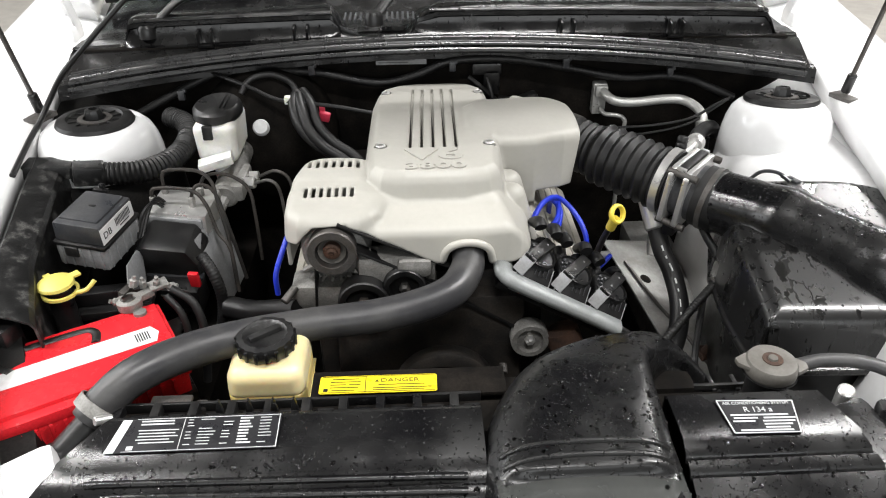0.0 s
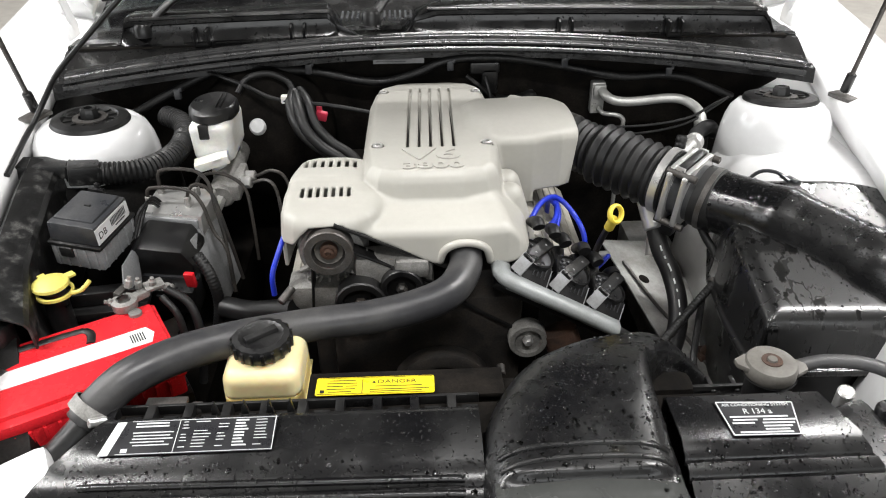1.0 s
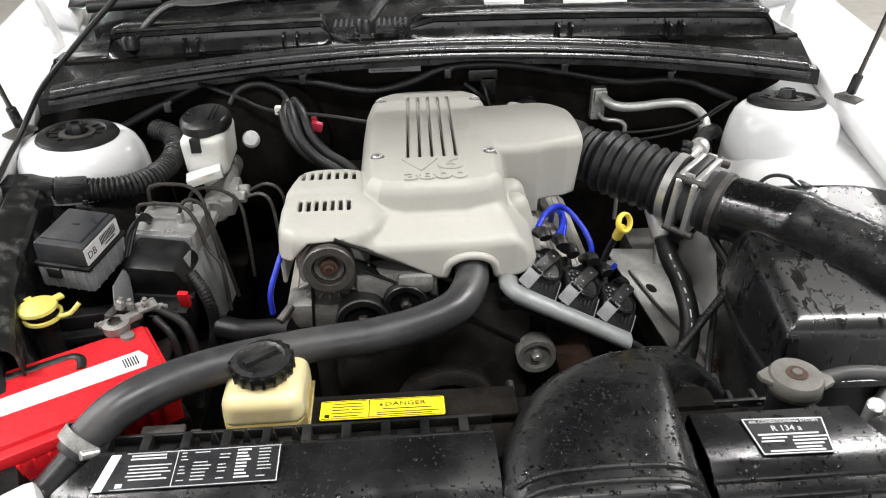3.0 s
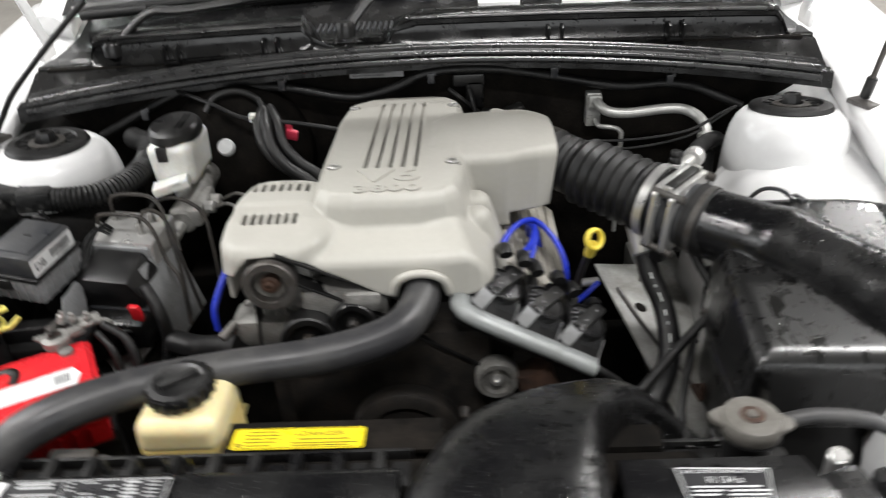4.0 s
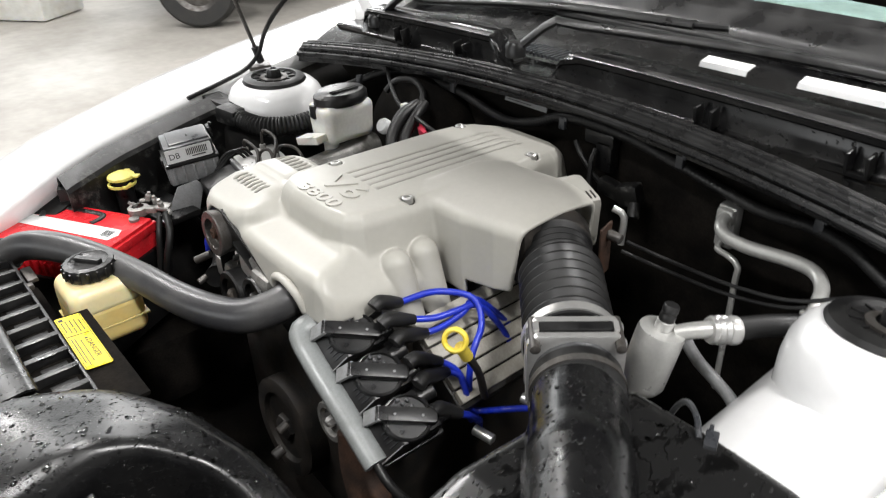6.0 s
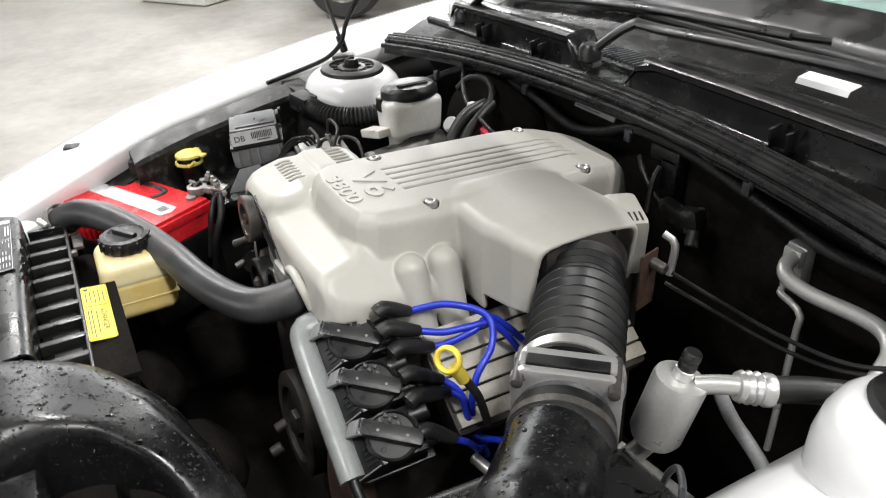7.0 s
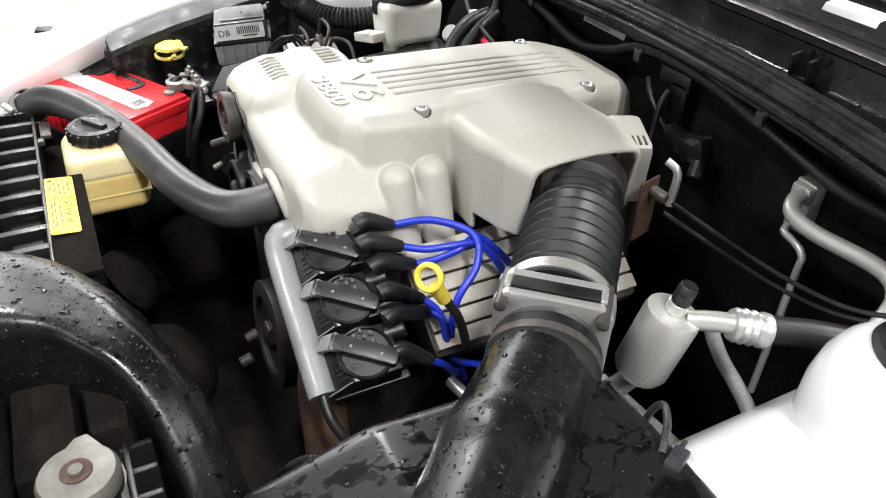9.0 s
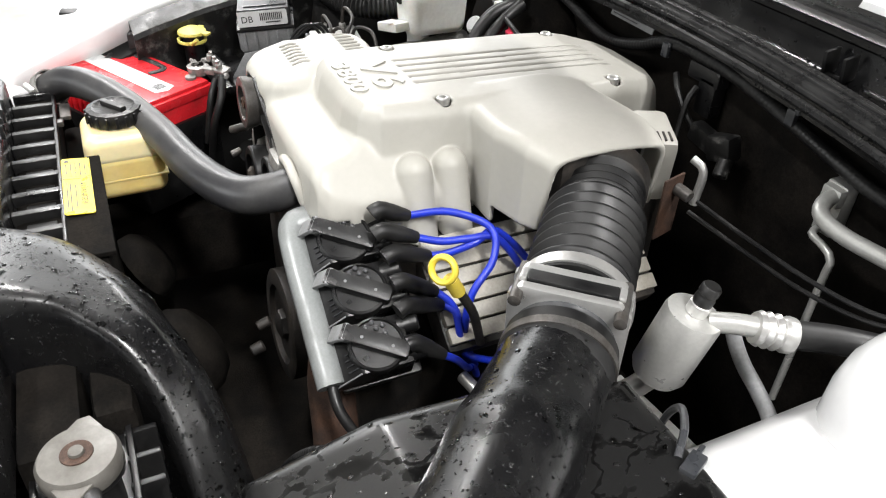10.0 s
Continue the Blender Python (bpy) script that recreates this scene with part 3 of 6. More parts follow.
part("panel", loft(rows, thick=0.003), "cowl", cowl, smooth=50)
for lo_, hi_, dz_ in ((-0.56, -0.20, 0.047), (-0.02, 0.615, 0.047)):
    part("rear_lip", tube([cowl_wall(lo_ + (hi_ - lo_) * k / 8, 0.012, dz_) for k in range(9)], 0.006, 10, 0.02, squash=(1.8, 0.6)), "black", cowl)
for tx in (-0.445, -0.27, 0.225, 0.43):
    clip = block((0, 0, 0), (0.004, 0.02, 0.028), 0.001)
    clip2 = block((0.024, 0, 0), (0.004, 0.02, 0.028), 0.001)
    base = block((0.012, -0.006, -0.013), (0.028, 0.006, 0.006), 0.001)
    part("clip_bracket", moved(joined(clip, clip2, base), Matrix.Translation(cowl_wall(tx, -0.008, 0.016)) @ pose(0, 0, 0, 10, 0, 0)), "black", cowl)
for s in (-1, 1):
    for i in range(7):
        p = seal_line(s * (0.585 + i * 0.009), 0.03, 0.002)
        part("louvre", block(p, (0.003, 0.036, 0.005), 0.0008, (0, 0, s * 20)), "black", cowl)
    for i in range(14):
        p = Vector((-0.56 + i * 0.011, 1.41, 0.990)) if s < 0 else Vector((-0.18 + i * 0.010, 1.40, 0.9905))
        part("louvre", block(p, (0.004, 0.05, 0.006), 0.0008), "dkgrey", cowl)
seal = thing("bonnet_seal", "long black rubber bonnet seal along the cowl edge", "rubber seal", (0, 1.3, 0.96))
part("bulb", tube([seal_line(x, 0.002, 0.003) for x in XS[2:-2:4]], 0.011, 12, 0.02, squash=(1.25, 0.8)), "seal", seal)
for name_, dy_, dz_, r_ in (("front_lip", -0.019, -0.009, 0.0055), ("ridge", -0.011, 0.000, 0.0042), ("ridge", -0.003, 0.010, 0.0030), ("ridge", 0.008, 0.011, 0.0032), ("rear_lip", 0.018, 0.008, 0.0045)):
    part(name_, tube([seal_line(x, dy_, dz_) for x in XS[2:-2:4]], r_, 8, 0.02), "seal", seal)

screen = thing("windscreen", "green tinted windscreen above the cowl", "windscreen", (0, 1.62, 1.0), kind="structure")
rows = []
for j in range(9):
    v = j / 8
    rows.append([(x * (1 - 0.12 * v), 1.60 - 0.10 * x * x + 0.62 * v, 1.005 - 0.02 * x * x + 0.40 * v) for x in [-0.72 + 1.44 * i / 24 for i in range(25)]])
pane = part("pane", loft(rows, thick=0.005), "glass", screen, smooth=180)
pane.visible_shadow = False
for xa, xb in ((0.11, 0.19), (0.27, 0.40)):
    part("scuttle_flange", loft([[(xa + (xb - xa) * i / 8, 1.510 + dy, 0.986 + dz) for dy, dz in ((0, 0), (0.004, 0.008), (0.026, 0.012))] for i in range(9)], thick=0.002), "white", car, "white painted scuttle flange")
part("frit_band", loft([[(x * (1 - 0.12 * v), 1.597 - 0.10 * x * x + 0.62 * v, 1.011 - 0.02 * x * x + 0.40 * v) for x in [-0.72 + 1.44 * i / 24 for i in range(25)]] for v in (0.0, 0.04, 0.08, 0.12)], thick=0.001), "black", screen, "black printed band along the glass edge", smooth=180)
part("lower_moulding", tube([(x, 1.60 - 0.10 * x * x, 1.006 - 0.02 * x * x) for x in XS[::8]], 0.010, 10, 0.03), "rubber", screen)
solo("dashboard", loft([[(x, 1.62 + 0.5 * v, 0.98 + 0.03 * math.sin(3 * v)) for x in (-0.7, -0.35, 0, 0.35, 0.7)] for v in (0, 0.3, 0.6, 1)], thick=-0.02), "grey", "grey dashboard top behind the windscreen", "dashboard")
for s in (-1, 1):
    part("pillar", tube([(s * 0.74, 1.55, 0.97), (s * 0.71, 1.85, 1.16), (s * 0.64, 2.25, 1.42)], 0.035, 12, 0.03, squash=(1, 1.3)), "white", car, "white windscreen pillar")

for pivot, mid, tip in (((-0.122, 1.335, 1.005), (-0.03, 1.385, 1.050), (0.62, 1.47, 1.035)), ((-0.54, 1.35, 0.985), (-0.40, 1.385, 1.04), (0.10, 1.50, 1.05))):
    w = thing("wiper", "black windscreen wiper arm and blade lying over the cowl", "wiper", pivot, "windscreen wipers")
    part("arm", tube([pivot, ((pivot[0] + mid[0]) / 2, mid[1] - 0.012, mid[2]), mid, ((mid[0] + tip[0]) / 2, (mid[1] + tip[1]) / 2, (mid[2] + tip[2]) / 2 + 0.01), tip], 0.010, 10, 0.015, squash=(1.2, 0.7)), "black", w)
    part("blade", tube([(mid[0] - 0.1, mid[1] + 0.06, mid[2] - 0.005), tip, (tip[0] + 0.03, tip[1] + 0.02, tip[2])], 0.006, 8, 0.03), "rubber", w)
    part("pivot_cap", lathe([(0.017, -0.01), (0.017, 0.008), (0.012, 0.014), (0, 0.015)], pivot, n=20), "black", w)

for s, foot, top in ((-1, (-0.672, 1.145, 0.918), (-0.683, 1.026, 1.383)), (1, (0.690, 1.15, 0.916), (0.683, 1.026, 1.383))):
    g = thing("bonnet_strut", "thin black bonnet gas strut on a bolted foot", "gas strut", foot, "bonnet gas struts")
    part("rod", rod(foot, top, 0.004, 10), "steel", g)
    a, b = Vector(foot), Vector(top)
    part("socket", rod(a, a + (b - a).normalized() * 0.035, 0.008, 12), "black", g)
    part("foot_plate", block((foot[0], foot[1] - 0.005, foot[2] - 0.008), (0.03, 0.045, 0.008), 0.002, (0, 0, s * 20)), "steel", g)
solo("washer_tube", tube([(-0.475, 1.165, 1.112), (-0.517, 1.150, 1.075), (-0.566, 1.133, 1.029), (-0.612, 1.130, 0.985), (-0.642, 1.128, 0.945), (-0.656, 1.105, 0.918), (-0.660, 1.06, 0.903), (-0.652, 0.97, 0.888)], 0.0045, 8), "rubber", "thin black washer tube running up from the fender", "tube")


# ---- raised bonnet, held by the struts ----
bonnet = thing("bonnet", "raised white bonnet with a black lined underside", "bonnet", (0, 1.33, 1.14))


def bonnet_skin(off, inset, thick):
    rows = []
    for j in range(13):
        v = j / 12
        y, z = 1.315 - 0.62 * v * 1.02 - off * 0.85, 1.145 + 1.02 * v - off * 0.5
        half = (0.705 - 0.07 * v) - inset
        rows.append([(half * (2 * i / 16 - 1), y - 0.02 * (1 - (2 * i / 16 - 1) ** 2) + 0.05 * v * v, z + 0.03 * (1 - (2 * i / 16 - 1) ** 2)) for i in range(17)])
    return loft(rows, thick=thick)


part("outer_skin", bonnet_skin(-0.012, 0.0, 0.002), "white", bonnet, "white painted outer skin", smooth=180)
part("liner", bonnet_skin(0.0, 0.02, 0.006), "matt", bonnet, "black insulating liner", smooth=180)
for s in (-1, 1):
    part("hinge", joined(block((s * 0.700, 1.40, 1.055), (0.005, 0.026, 0.20), 0.002, (24, 0, 0)), block((s * 0.703, 1.43, 0.965), (0.010, 0.05, 0.03), 0.004)), "white", bonnet, "white painted hinge arm")

# ---- engine ----
COVER_X = [-0.30, -0.236, -0.218, -0.207, -0.195, -0.152, -0.085, -0.030, -0.020, -0.012, -0.004, 0.030, 0.038, 0.046, 0.078, 0.110, 0.30]
COVER_Z = [0.852, 0.852, 0.854, 0.868, 0.880, 0.882, 0.849, 0.821, 0.821, 0.838, 0.850, 0.850, 0.838, 0.818, 0.817, 0.826, 0.826]
SLOTS = [(-0.206 + 0.0105 * i, 0.862, 0.0) for i in range(7)] + [(-0.207 + 0.0115 * i, 0.935, 0.0) for i in range(7)]


BOLTS = ((0.056, 0.966, 0.9248), (-0.105, 0.962, 0.9245), (0.058, 1.190, 0.9172), (-0.102, 1.192, 0.9172))


def cover_field(X, Y, Z):
    x2, y2 = X[:, :, :1], Y[:, :, :1]
    zt = 0.9265 - 0.03 * (Y - 0.9) - 0.16 * np.maximum(Y - 1.195, 0)
    plate = poly_field(x2, y2, rounded([(-0.124, 0.898), (-0.096, 0.868), (0.040, 0.868), (0.068, 0.898), (0.074, 1.212), (0.044, 1.276), (-0.076, 1.276), (-0.120, 1.212)], 1))
    plate = smax(smax(plate - 0.20 * np.clip(zt - Z, 0, 0.06), (plate + 0.9 * (Z - zt) + 0.008) * 0.74, 0.004), Z - zt, 0.003)
    z2 = 0.8850 - 0.22 * np.maximum(0.860 - Y, 0) + 0.0085 / (1 + np.exp(-(Y - 0.862) / 0.0030))
    tier = poly_field(x2, y2, rounded([(-0.20, 0.806), (0.078, 0.806), (0.102, 0.828), (0.102, 1.0), (-0.135, 1.0)]))
    tier = smax(tier - 0.10 * np.clip(z2 - Z, 0, 0.06), Z - z2, 0.014)
    tier = smax(tier, (X - 0.098) * 0.74 + (Z - 0.847) * 0.67, 0.010)
    z3 = 0.9060 + 0.0055 / (1 + np.exp(-(Y - 0.893) / 0.0022)) - 0.28 * np.maximum(0.862 - Y, 0)
    lobe = poly_field(x2, y2, rounded([(-0.234, 0.804), (-0.115, 0.804), (-0.085, 0.88), (-0.09, 0.958), (-0.212, 0.966), (-0.230, 0.90)]))
    lobe = smax(lobe - 0.10 * np.clip(z3 - Z, 0, 0.06), Z - z3, 0.016)
    lobe = smax(lobe, (X + 0.115) * 0.50 + (Z - 0.904) * 0.86, 0.014)
    z4 = 0.929 - 1.6 * (Y - 1.075) ** 2 - 4.5 * np.maximum(X - 0.15, 0) ** 2
    bulge = poly_field(x2, y2, rounded([(0.03, 0.990), (0.155, 0.990), (0.26, 1.050), (0.26, 1.150), (0.16, 1.168), (0.03, 1.14)], 1))
    bulge = smax(bulge, Z - z4, 0.014)
    d = smin(smin(tier, lobe, 0.008), smin(plate, bulge, 0.008), 0.003)
    for i in range(5):
        xg = -0.062 + 0.017 * i + (0.007 - 0.0005 * i) * (Y - 0.953) / 0.242
        trench = np.maximum(np.maximum(np.abs(X - xg) - 0.0021, np.abs(Y - 1.086) - 0.133), (zt - 0.0085) - Z)
        d = smax(d, -trench, 0.0008)
    d = np.maximum(d, -(d + 0.0055))
    low = np.interp(X, COVER_X, COVER_Z)
    low = np.where(Y > 0.84, np.where(X > 0.09, np.where(Y > 0.985, np.where(X > 0.135, 0.826, 0.806), 0.802), 0.80), low)
    d = smax(d, low - Z, 0.003)
    d = smax(d, (X - 0.195 - 0.13 * (Z - 0.831)) * 0.99, 0.002)
    for yy in (0.919, 0.962):
        d = smin(d, np.maximum(capsule_field(X, Y, Z, (0.086, yy, 0.858), (0.120, yy, 0.75), 0.0205), 0.788 - Z), 0.002)
    for x, y, _ in SLOTS:
        d = np.maximum(d, -box_field(X, Y, Z, (x, y, 0.91), (0.0026, 0.012, 0.03), 0.002))
    for x, y, z in BOLTS:
        d = smax(d, np.minimum(0.0095 - np.sqrt((X - x) ** 2 + (Y - y) ** 2), Z - z + 0.012), 0.0015)
    return d


cover = thing("engine_cover", "cream plastic engine cover with vents, grooves and raised V6 3800 lettering", "engine cover", (-0.03, 1.0, 0.82))
part("shell", surface_net(cover_field, (-0.26, 0.785, 0.785), (0.225, 1.285, 0.945), 0.0023), "cream", cover, smooth=180)
arch_pts = [(-0.022, 0.806, 0.822), (-0.016, 0.801, 0.842), (-0.004, 0.799, 0.852), (0.013, 0.799, 0.855), (0.030, 0.799, 0.852), (0.042, 0.801, 0.842), (0.048, 0.806, 0.820)]
part("hose_arch", tube(arch_pts, 0.0055, 12, 0.004), "cream", cover, "raised cream lip over the hose", smooth=180)
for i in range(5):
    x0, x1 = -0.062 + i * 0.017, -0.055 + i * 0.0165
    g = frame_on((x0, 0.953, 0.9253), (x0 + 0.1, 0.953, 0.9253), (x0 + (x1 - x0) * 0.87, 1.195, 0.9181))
    # dark strip deepens the shade at the bottom of the carved cream groove
    part("groove", moved(block((0, 0.120, 0), (0.0044, 0.240, 0.0016), 0.0003), g @ pose(0, 0, -0.0074, 0, 0, 0)), "iron", cover, "dark strip set in for the shade of a groove")
for bx, by, bz in BOLTS:
    # dark disc gives the carved bolt hole its shaded bottom
    part("bolt_seat", lathe([(0, -0.0065), (0.0094, -0.0065), (0.0094, -0.010), (0, -0.010)], (bx, by, bz), n=20), "iron", cover, "dark disc for the shade in a bolt recess")
    part("bolt", lathe([(0.0075, -0.0065), (0.0075, 0.0005), (0.0055, 0.0020), (0.0034, 0.0016), (0.0034, -0.002), (0, -0.002)], (bx, by, bz), n=12), "alu", cover, "plated hex bolt")
flat = frame_on((-0.027, 0.878, 0.9268), (0.1, 0.878, 0.9268), (-0.027, 0.978, 0.9238))
part("lettering", lettering("3800", 0.032, flat @ pose(0, 0.0, 0) @ Matrix.Diagonal((1.36, 0.86, 1, 1)), 0.0024, "CENTER", 0.0009), "cream", cover, "raised cream lettering", smooth=30)
part("lettering", lettering("V6", 0.048, flat @ pose(0.0, 0.030, 0) @ Matrix.Diagonal((1.55, 1.05, 1, 1)), 0.0024, "CENTER", 0.0009), "cream", cover, "raised cream lettering", smooth=30)

engine = thing("engine_block", "grimy cast engine block below the cream cover", "engine", (-0.03, 1.0, 0.5))
part("block", block((-0.04, 1.04, 0.60), (0.34, 0.42, 0.38), 0.02), "iron", engine)
part("front_case", block((-0.04, 0.83, 0.62), (0.28, 0.05, 0.28), 0.02), "iron", engine)
for s in (-1, 1):
    rc = frame_on((s * 0.125 - 0.03 * (s < 0), 0.86, 0.800), (s * 0.125 - 0.03 * (s < 0), 1.18, 0.800), (s * 0.225, 0.86, 0.72)) if s > 0 else frame_on((-0.155, 1.18, 0.800), (-0.155, 0.86, 0.800), (-0.255, 1.18, 0.72))
    # the body is coloured dark so the gaps between the pale ribs look shaded
    body = part("rocker_cover", moved(block((0.185, 0.065, 0.030), (0.28, 0.135, 0.04), 0.012), rc), "iron", engine, "rocker cover with pale ribs, its body darkened for groove shade")
    for i in range(6):
        part("rib", moved(block((0.185, 0.012 + i * 0.0205, 0.010), (0.27, 0.0178, 0.016), 0.0022), rc), "ribbed", body)
part("throttle_body", block((0.165, 1.075, 0.868), (0.07, 0.085, 0.085), 0.01), "iron", engine, "dark cast throttle body")
part("bracket_plate", block((0.215, 1.17, 0.832), (0.003, 0.034, 0.075), 0.001, (0, 0, 15)), "rust", engine, "rusty heat shield plate")
part("lug", rod((0.215, 1.175, 0.855), (0.235, 1.178, 0.853), 0.007), "steel", engine)
rm_ = pose(0.143, 1.190, 0.856, 0, 6, -24)
rear = part("rear_cover", moved(block((0, 0, 0), (0.075, 0.045, 0.080), 0.010), rm_), "cream", engine, "cream rear cover with slots")
# no slots are cut; dark strips on the cream top carry their shade
for k in range(5):
    part("slot", moved(block((0.022, -0.013 + 0.0065 * k, 0.0400), (0.018, 0.0026, 0.0016), 0.0004), rm_), "iron", rear, "dark strip for the shade in a vent slot")
part("vent_pipe", tube([(0.19, 1.215, 0.87), (0.205, 1.22, 0.86), (0.207, 1.215, 0.82)], 0.005, 10), "alu", engine)

alt = thing("alternator", "grimy cast alternator with a worn grey pulley", "alternator", (-0.17, 0.82, 0.82))
part("housing", lathe([(0, -0.12), (0.04, -0.12), (0.048, -0.10), (0.050, -0.05), (0.045, -0.03), (0.03, -0.025), (0, -0.02)], (-0.17, 0.80, 0.826), (0, -1, 0), n=36), "cast", alt)
pul = part("pulley", lathe([(0.0, -0.022), (0.030, -0.022), (0.0325, -0.018), (0.030, -0.012), (0.0325, -0.004), (0.0335, 0.004), (0.032, 0.006), (0.0225, 0.006), (0.0215, 0.002), (0.0205, -0.008), (0.0, -0.010)], (-0.170, 0.794, 0.850), (0, -1, 0.05), n=40), "steel", alt, "worn dark belt pulley")
part("dish", lathe([(0.0200, -0.007), (0.0190, -0.002), (0.0130, -0.008), (0.0125, -0.0095)], (-0.170, 0.794, 0.850), (0, -1, 0.05), n=36), "captin", pul, "worn pale pulley dish")
part("hub_nut", lathe([(0.012, -0.010), (0.0115, 0.000), (0.008, 0.001), (0.0075, 0.005), (0.004, 0.006), (0.0035, 0.002), (0, 0.002)], (-0.170, 0.794, 0.850), (0, -1, 0.05), n=16), "rust", pul, "rusty hub nut")
for i in range(10):
    a = math.pi * (0.15 + 0.9 * i / 9)
    part("vent_fin", block((-0.17 - 0.043 * math.cos(a), 0.823, 0.826 - 0.043 * math.sin(a)), (0.004, 0.01, 0.016), 0.001, (0, -math.degrees(a) + 90, 0)), "cast", alt)


def pulley(name, c, r, w, material, label, hub="iron"):
    t = thing(name, label, "pulley", c)
    part("rim", lathe([(0, -w), (r * 0.96, -w), (r, -w * 0.9), (r, -0.002), (r * 0.95, 0.0), (r * 0.72, 0.0), (r * 0.66, -0.006), (r * 0.3, -0.007), (0, -0.007)], c, (0, -1, 0.06), n=36), material, t)
    part("hub_bolt", lathe([(r * 0.28, -0.008), (r * 0.26, 0.0), (r * 0.14, 0.004), (0, 0.004)], c, (0, -1, 0.06), n=6), hub, t)
    return t


pulley("tensioner_pulley", (-0.132, 0.782, 0.768), 0.036, 0.03, "black", "black belt tensioner pulley")
pulley("water_pump_pulley", (-0.075, 0.79, 0.787), 0.030, 0.03, "black", "black ribbed drive pulley")
pulley("idler_pulley", (0.104, 0.785, 0.690), 0.028, 0.025, "cast", "dusty grey idler pulley with a bolt", "alu")
pulley("crank_pulley", (-0.02, 0.775, 0.60), 0.075, 0.04, "iron", "dark grimy crank pulley")
solo("drive_belt", joined(moved(block((0, 0, 0), (0.17, 0.022, 0.004), 0.001), pose(-0.085, 0.814, 0.848, 0, 26, 0)), moved(block((0, 0, 0), (0.004, 0.022, 0.15), 0.001), pose(-0.198, 0.814, 0.782, 0, 4, 0)),
     moved(block((0, 0, 0), (0.26, 0.022, 0.004), 0.001), pose(0.02, 0.812, 0.745, 0, 33, 0)), moved(block((0, 0, 0), (0.15, 0.022, 0.004), 0.001), pose(-0.10, 0.814, 0.822, 0, 27, 0))), "rubber", "flat black rubber drive belt", "belt")
timing = thing("pump_bracket", "cast aluminium pump bracket behind the pulleys", "bracket", (-0.1, 0.82, 0.8))
part("casting", joined(block((-0.085, 0.825, 0.80), (0.11, 0.04, 0.06), 0.012), block((-0.185, 0.83, 0.765), (0.10, 0.05, 0.04), 0.01), block((-0.06, 0.81, 0.815), (0.05, 0.03, 0.03), 0.012)), "cast", timing)
part("bolt", rod((-0.225, 0.80, 0.79), (-0.24, 0.78, 0.78), 0.006), "steel", timing)
part("bolt", rod((-0.235, 0.79, 0.75), (-0.235, 0.775, 0.745), 0.005), "steel", timing)
part("bolt", rod((0.06, 0.75, 0.68), (0.06, 0.735, 0.675), 0.006), "iron", timing)
part("bolt", rod((0.055, 0.74, 0.64), (0.055, 0.725, 0.635), 0.007), "iron", timing)

# ---- radiator, hose, covers at the front ----
def panel_rows(xl, xr, prof, n=30):
    return [[(xl(y) + (xr(y) - xl(y)) * i / n, y, z) for y, z in prof] for i in range(n + 1)]


front_prof = [(0.512, 0.80), (0.511, 0.838), (0.508, 0.844), (0.500, 0.846), (0.452, 0.843), (0.446, 0.838), (0.436, 0.836), (0.424, 0.831), (0.421, 0.826), (0.418, 0.829), (0.411, 0.826), (0.408, 0.821), (0.405, 0.824),
              (0.398, 0.821), (0.395, 0.816), (0.392, 0.819), (0.37, 0.808), (0.345, 0.79), (0.33, 0.74), (0.328, 0.66)]
RIDGES = (((-0.369, 0.4315), (-0.020, 0.4255), 0.8345), ((-0.352, 0.420), (-0.020, 0.4125), 0.8295))
rc = thing("radiator_cover", "wet black plastic radiator cover with raised ribs", "radiator cover", (-0.2, 0.44, 0.80))
cover_part = part("panel", loft(panel_rows(lambda y: -0.366 - 0.62 * (0.512 - y), lambda y: 0.004, front_prof), thick=0.003), "wet", rc, smooth=50)
part("end_cheek", prism([(-0.366, 0.512), (-0.36, 0.512), (-0.45, 0.33), (-0.475, 0.33)], 0.68, 0.80, 0.004), "wet", rc)
for (xa, ya), (xb, yb), z in RIDGES:
    part("ridge", tube([(xa, ya, z - 0.002), (xa + 0.012, ya, z), ((xa + xb) / 2, (ya + yb) / 2, z), (xb - 0.010, yb, z), (xb, yb, z - 0.002)], 0.0038, 10, 0.01), "wet", rc)
for q in (-0.262, -0.232, -0.207, -0.186):
    part("tooth", moved(prism([(-0.004, 0), (0.004, 0), (0.001, 0.016), (-0.001, 0.016)], -0.002, 0.002, 0.0005), pose(q, 0.513, 0.842, 90)), "wet", rc)
lab = frame_on((-0.361, 0.459, 0.8455), (-0.2, 0.459, 0.8455), (-0.361, 0.5, 0.8483))
lt = thing("service_label", "black foil service label with silver print on the radiator cover", "label", (-0.28, 0.48, 0.846))
part("sheet", moved(prism([(0.0, 0.0), (0.163, 0.0), (0.165, 0.043), (0.008, 0.040)], 0.0, 0.0006, 0), lab), "ink", lt, smooth=0)
part("white_edge", moved(prism([(0.0, 0.0), (0.009, 0.0), (0.017, 0.040), (0.008, 0.040)], 0.0006, 0.0010, 0), lab), "paper", lt, smooth=0)
random.seed(4)
bars = [bar_strip(0.016, 0.163, 0.001, 0.0006, 0.0009, lab), bar_strip(0.022, 0.164, 0.0405, 0.0006, 0.0009, lab), bar_strip(0.1625, 0.1633, 0.021, 0.041, 0.0009, lab), bar_strip(0.069, 0.0696, 0.021, 0.040, 0.0009, lab)]
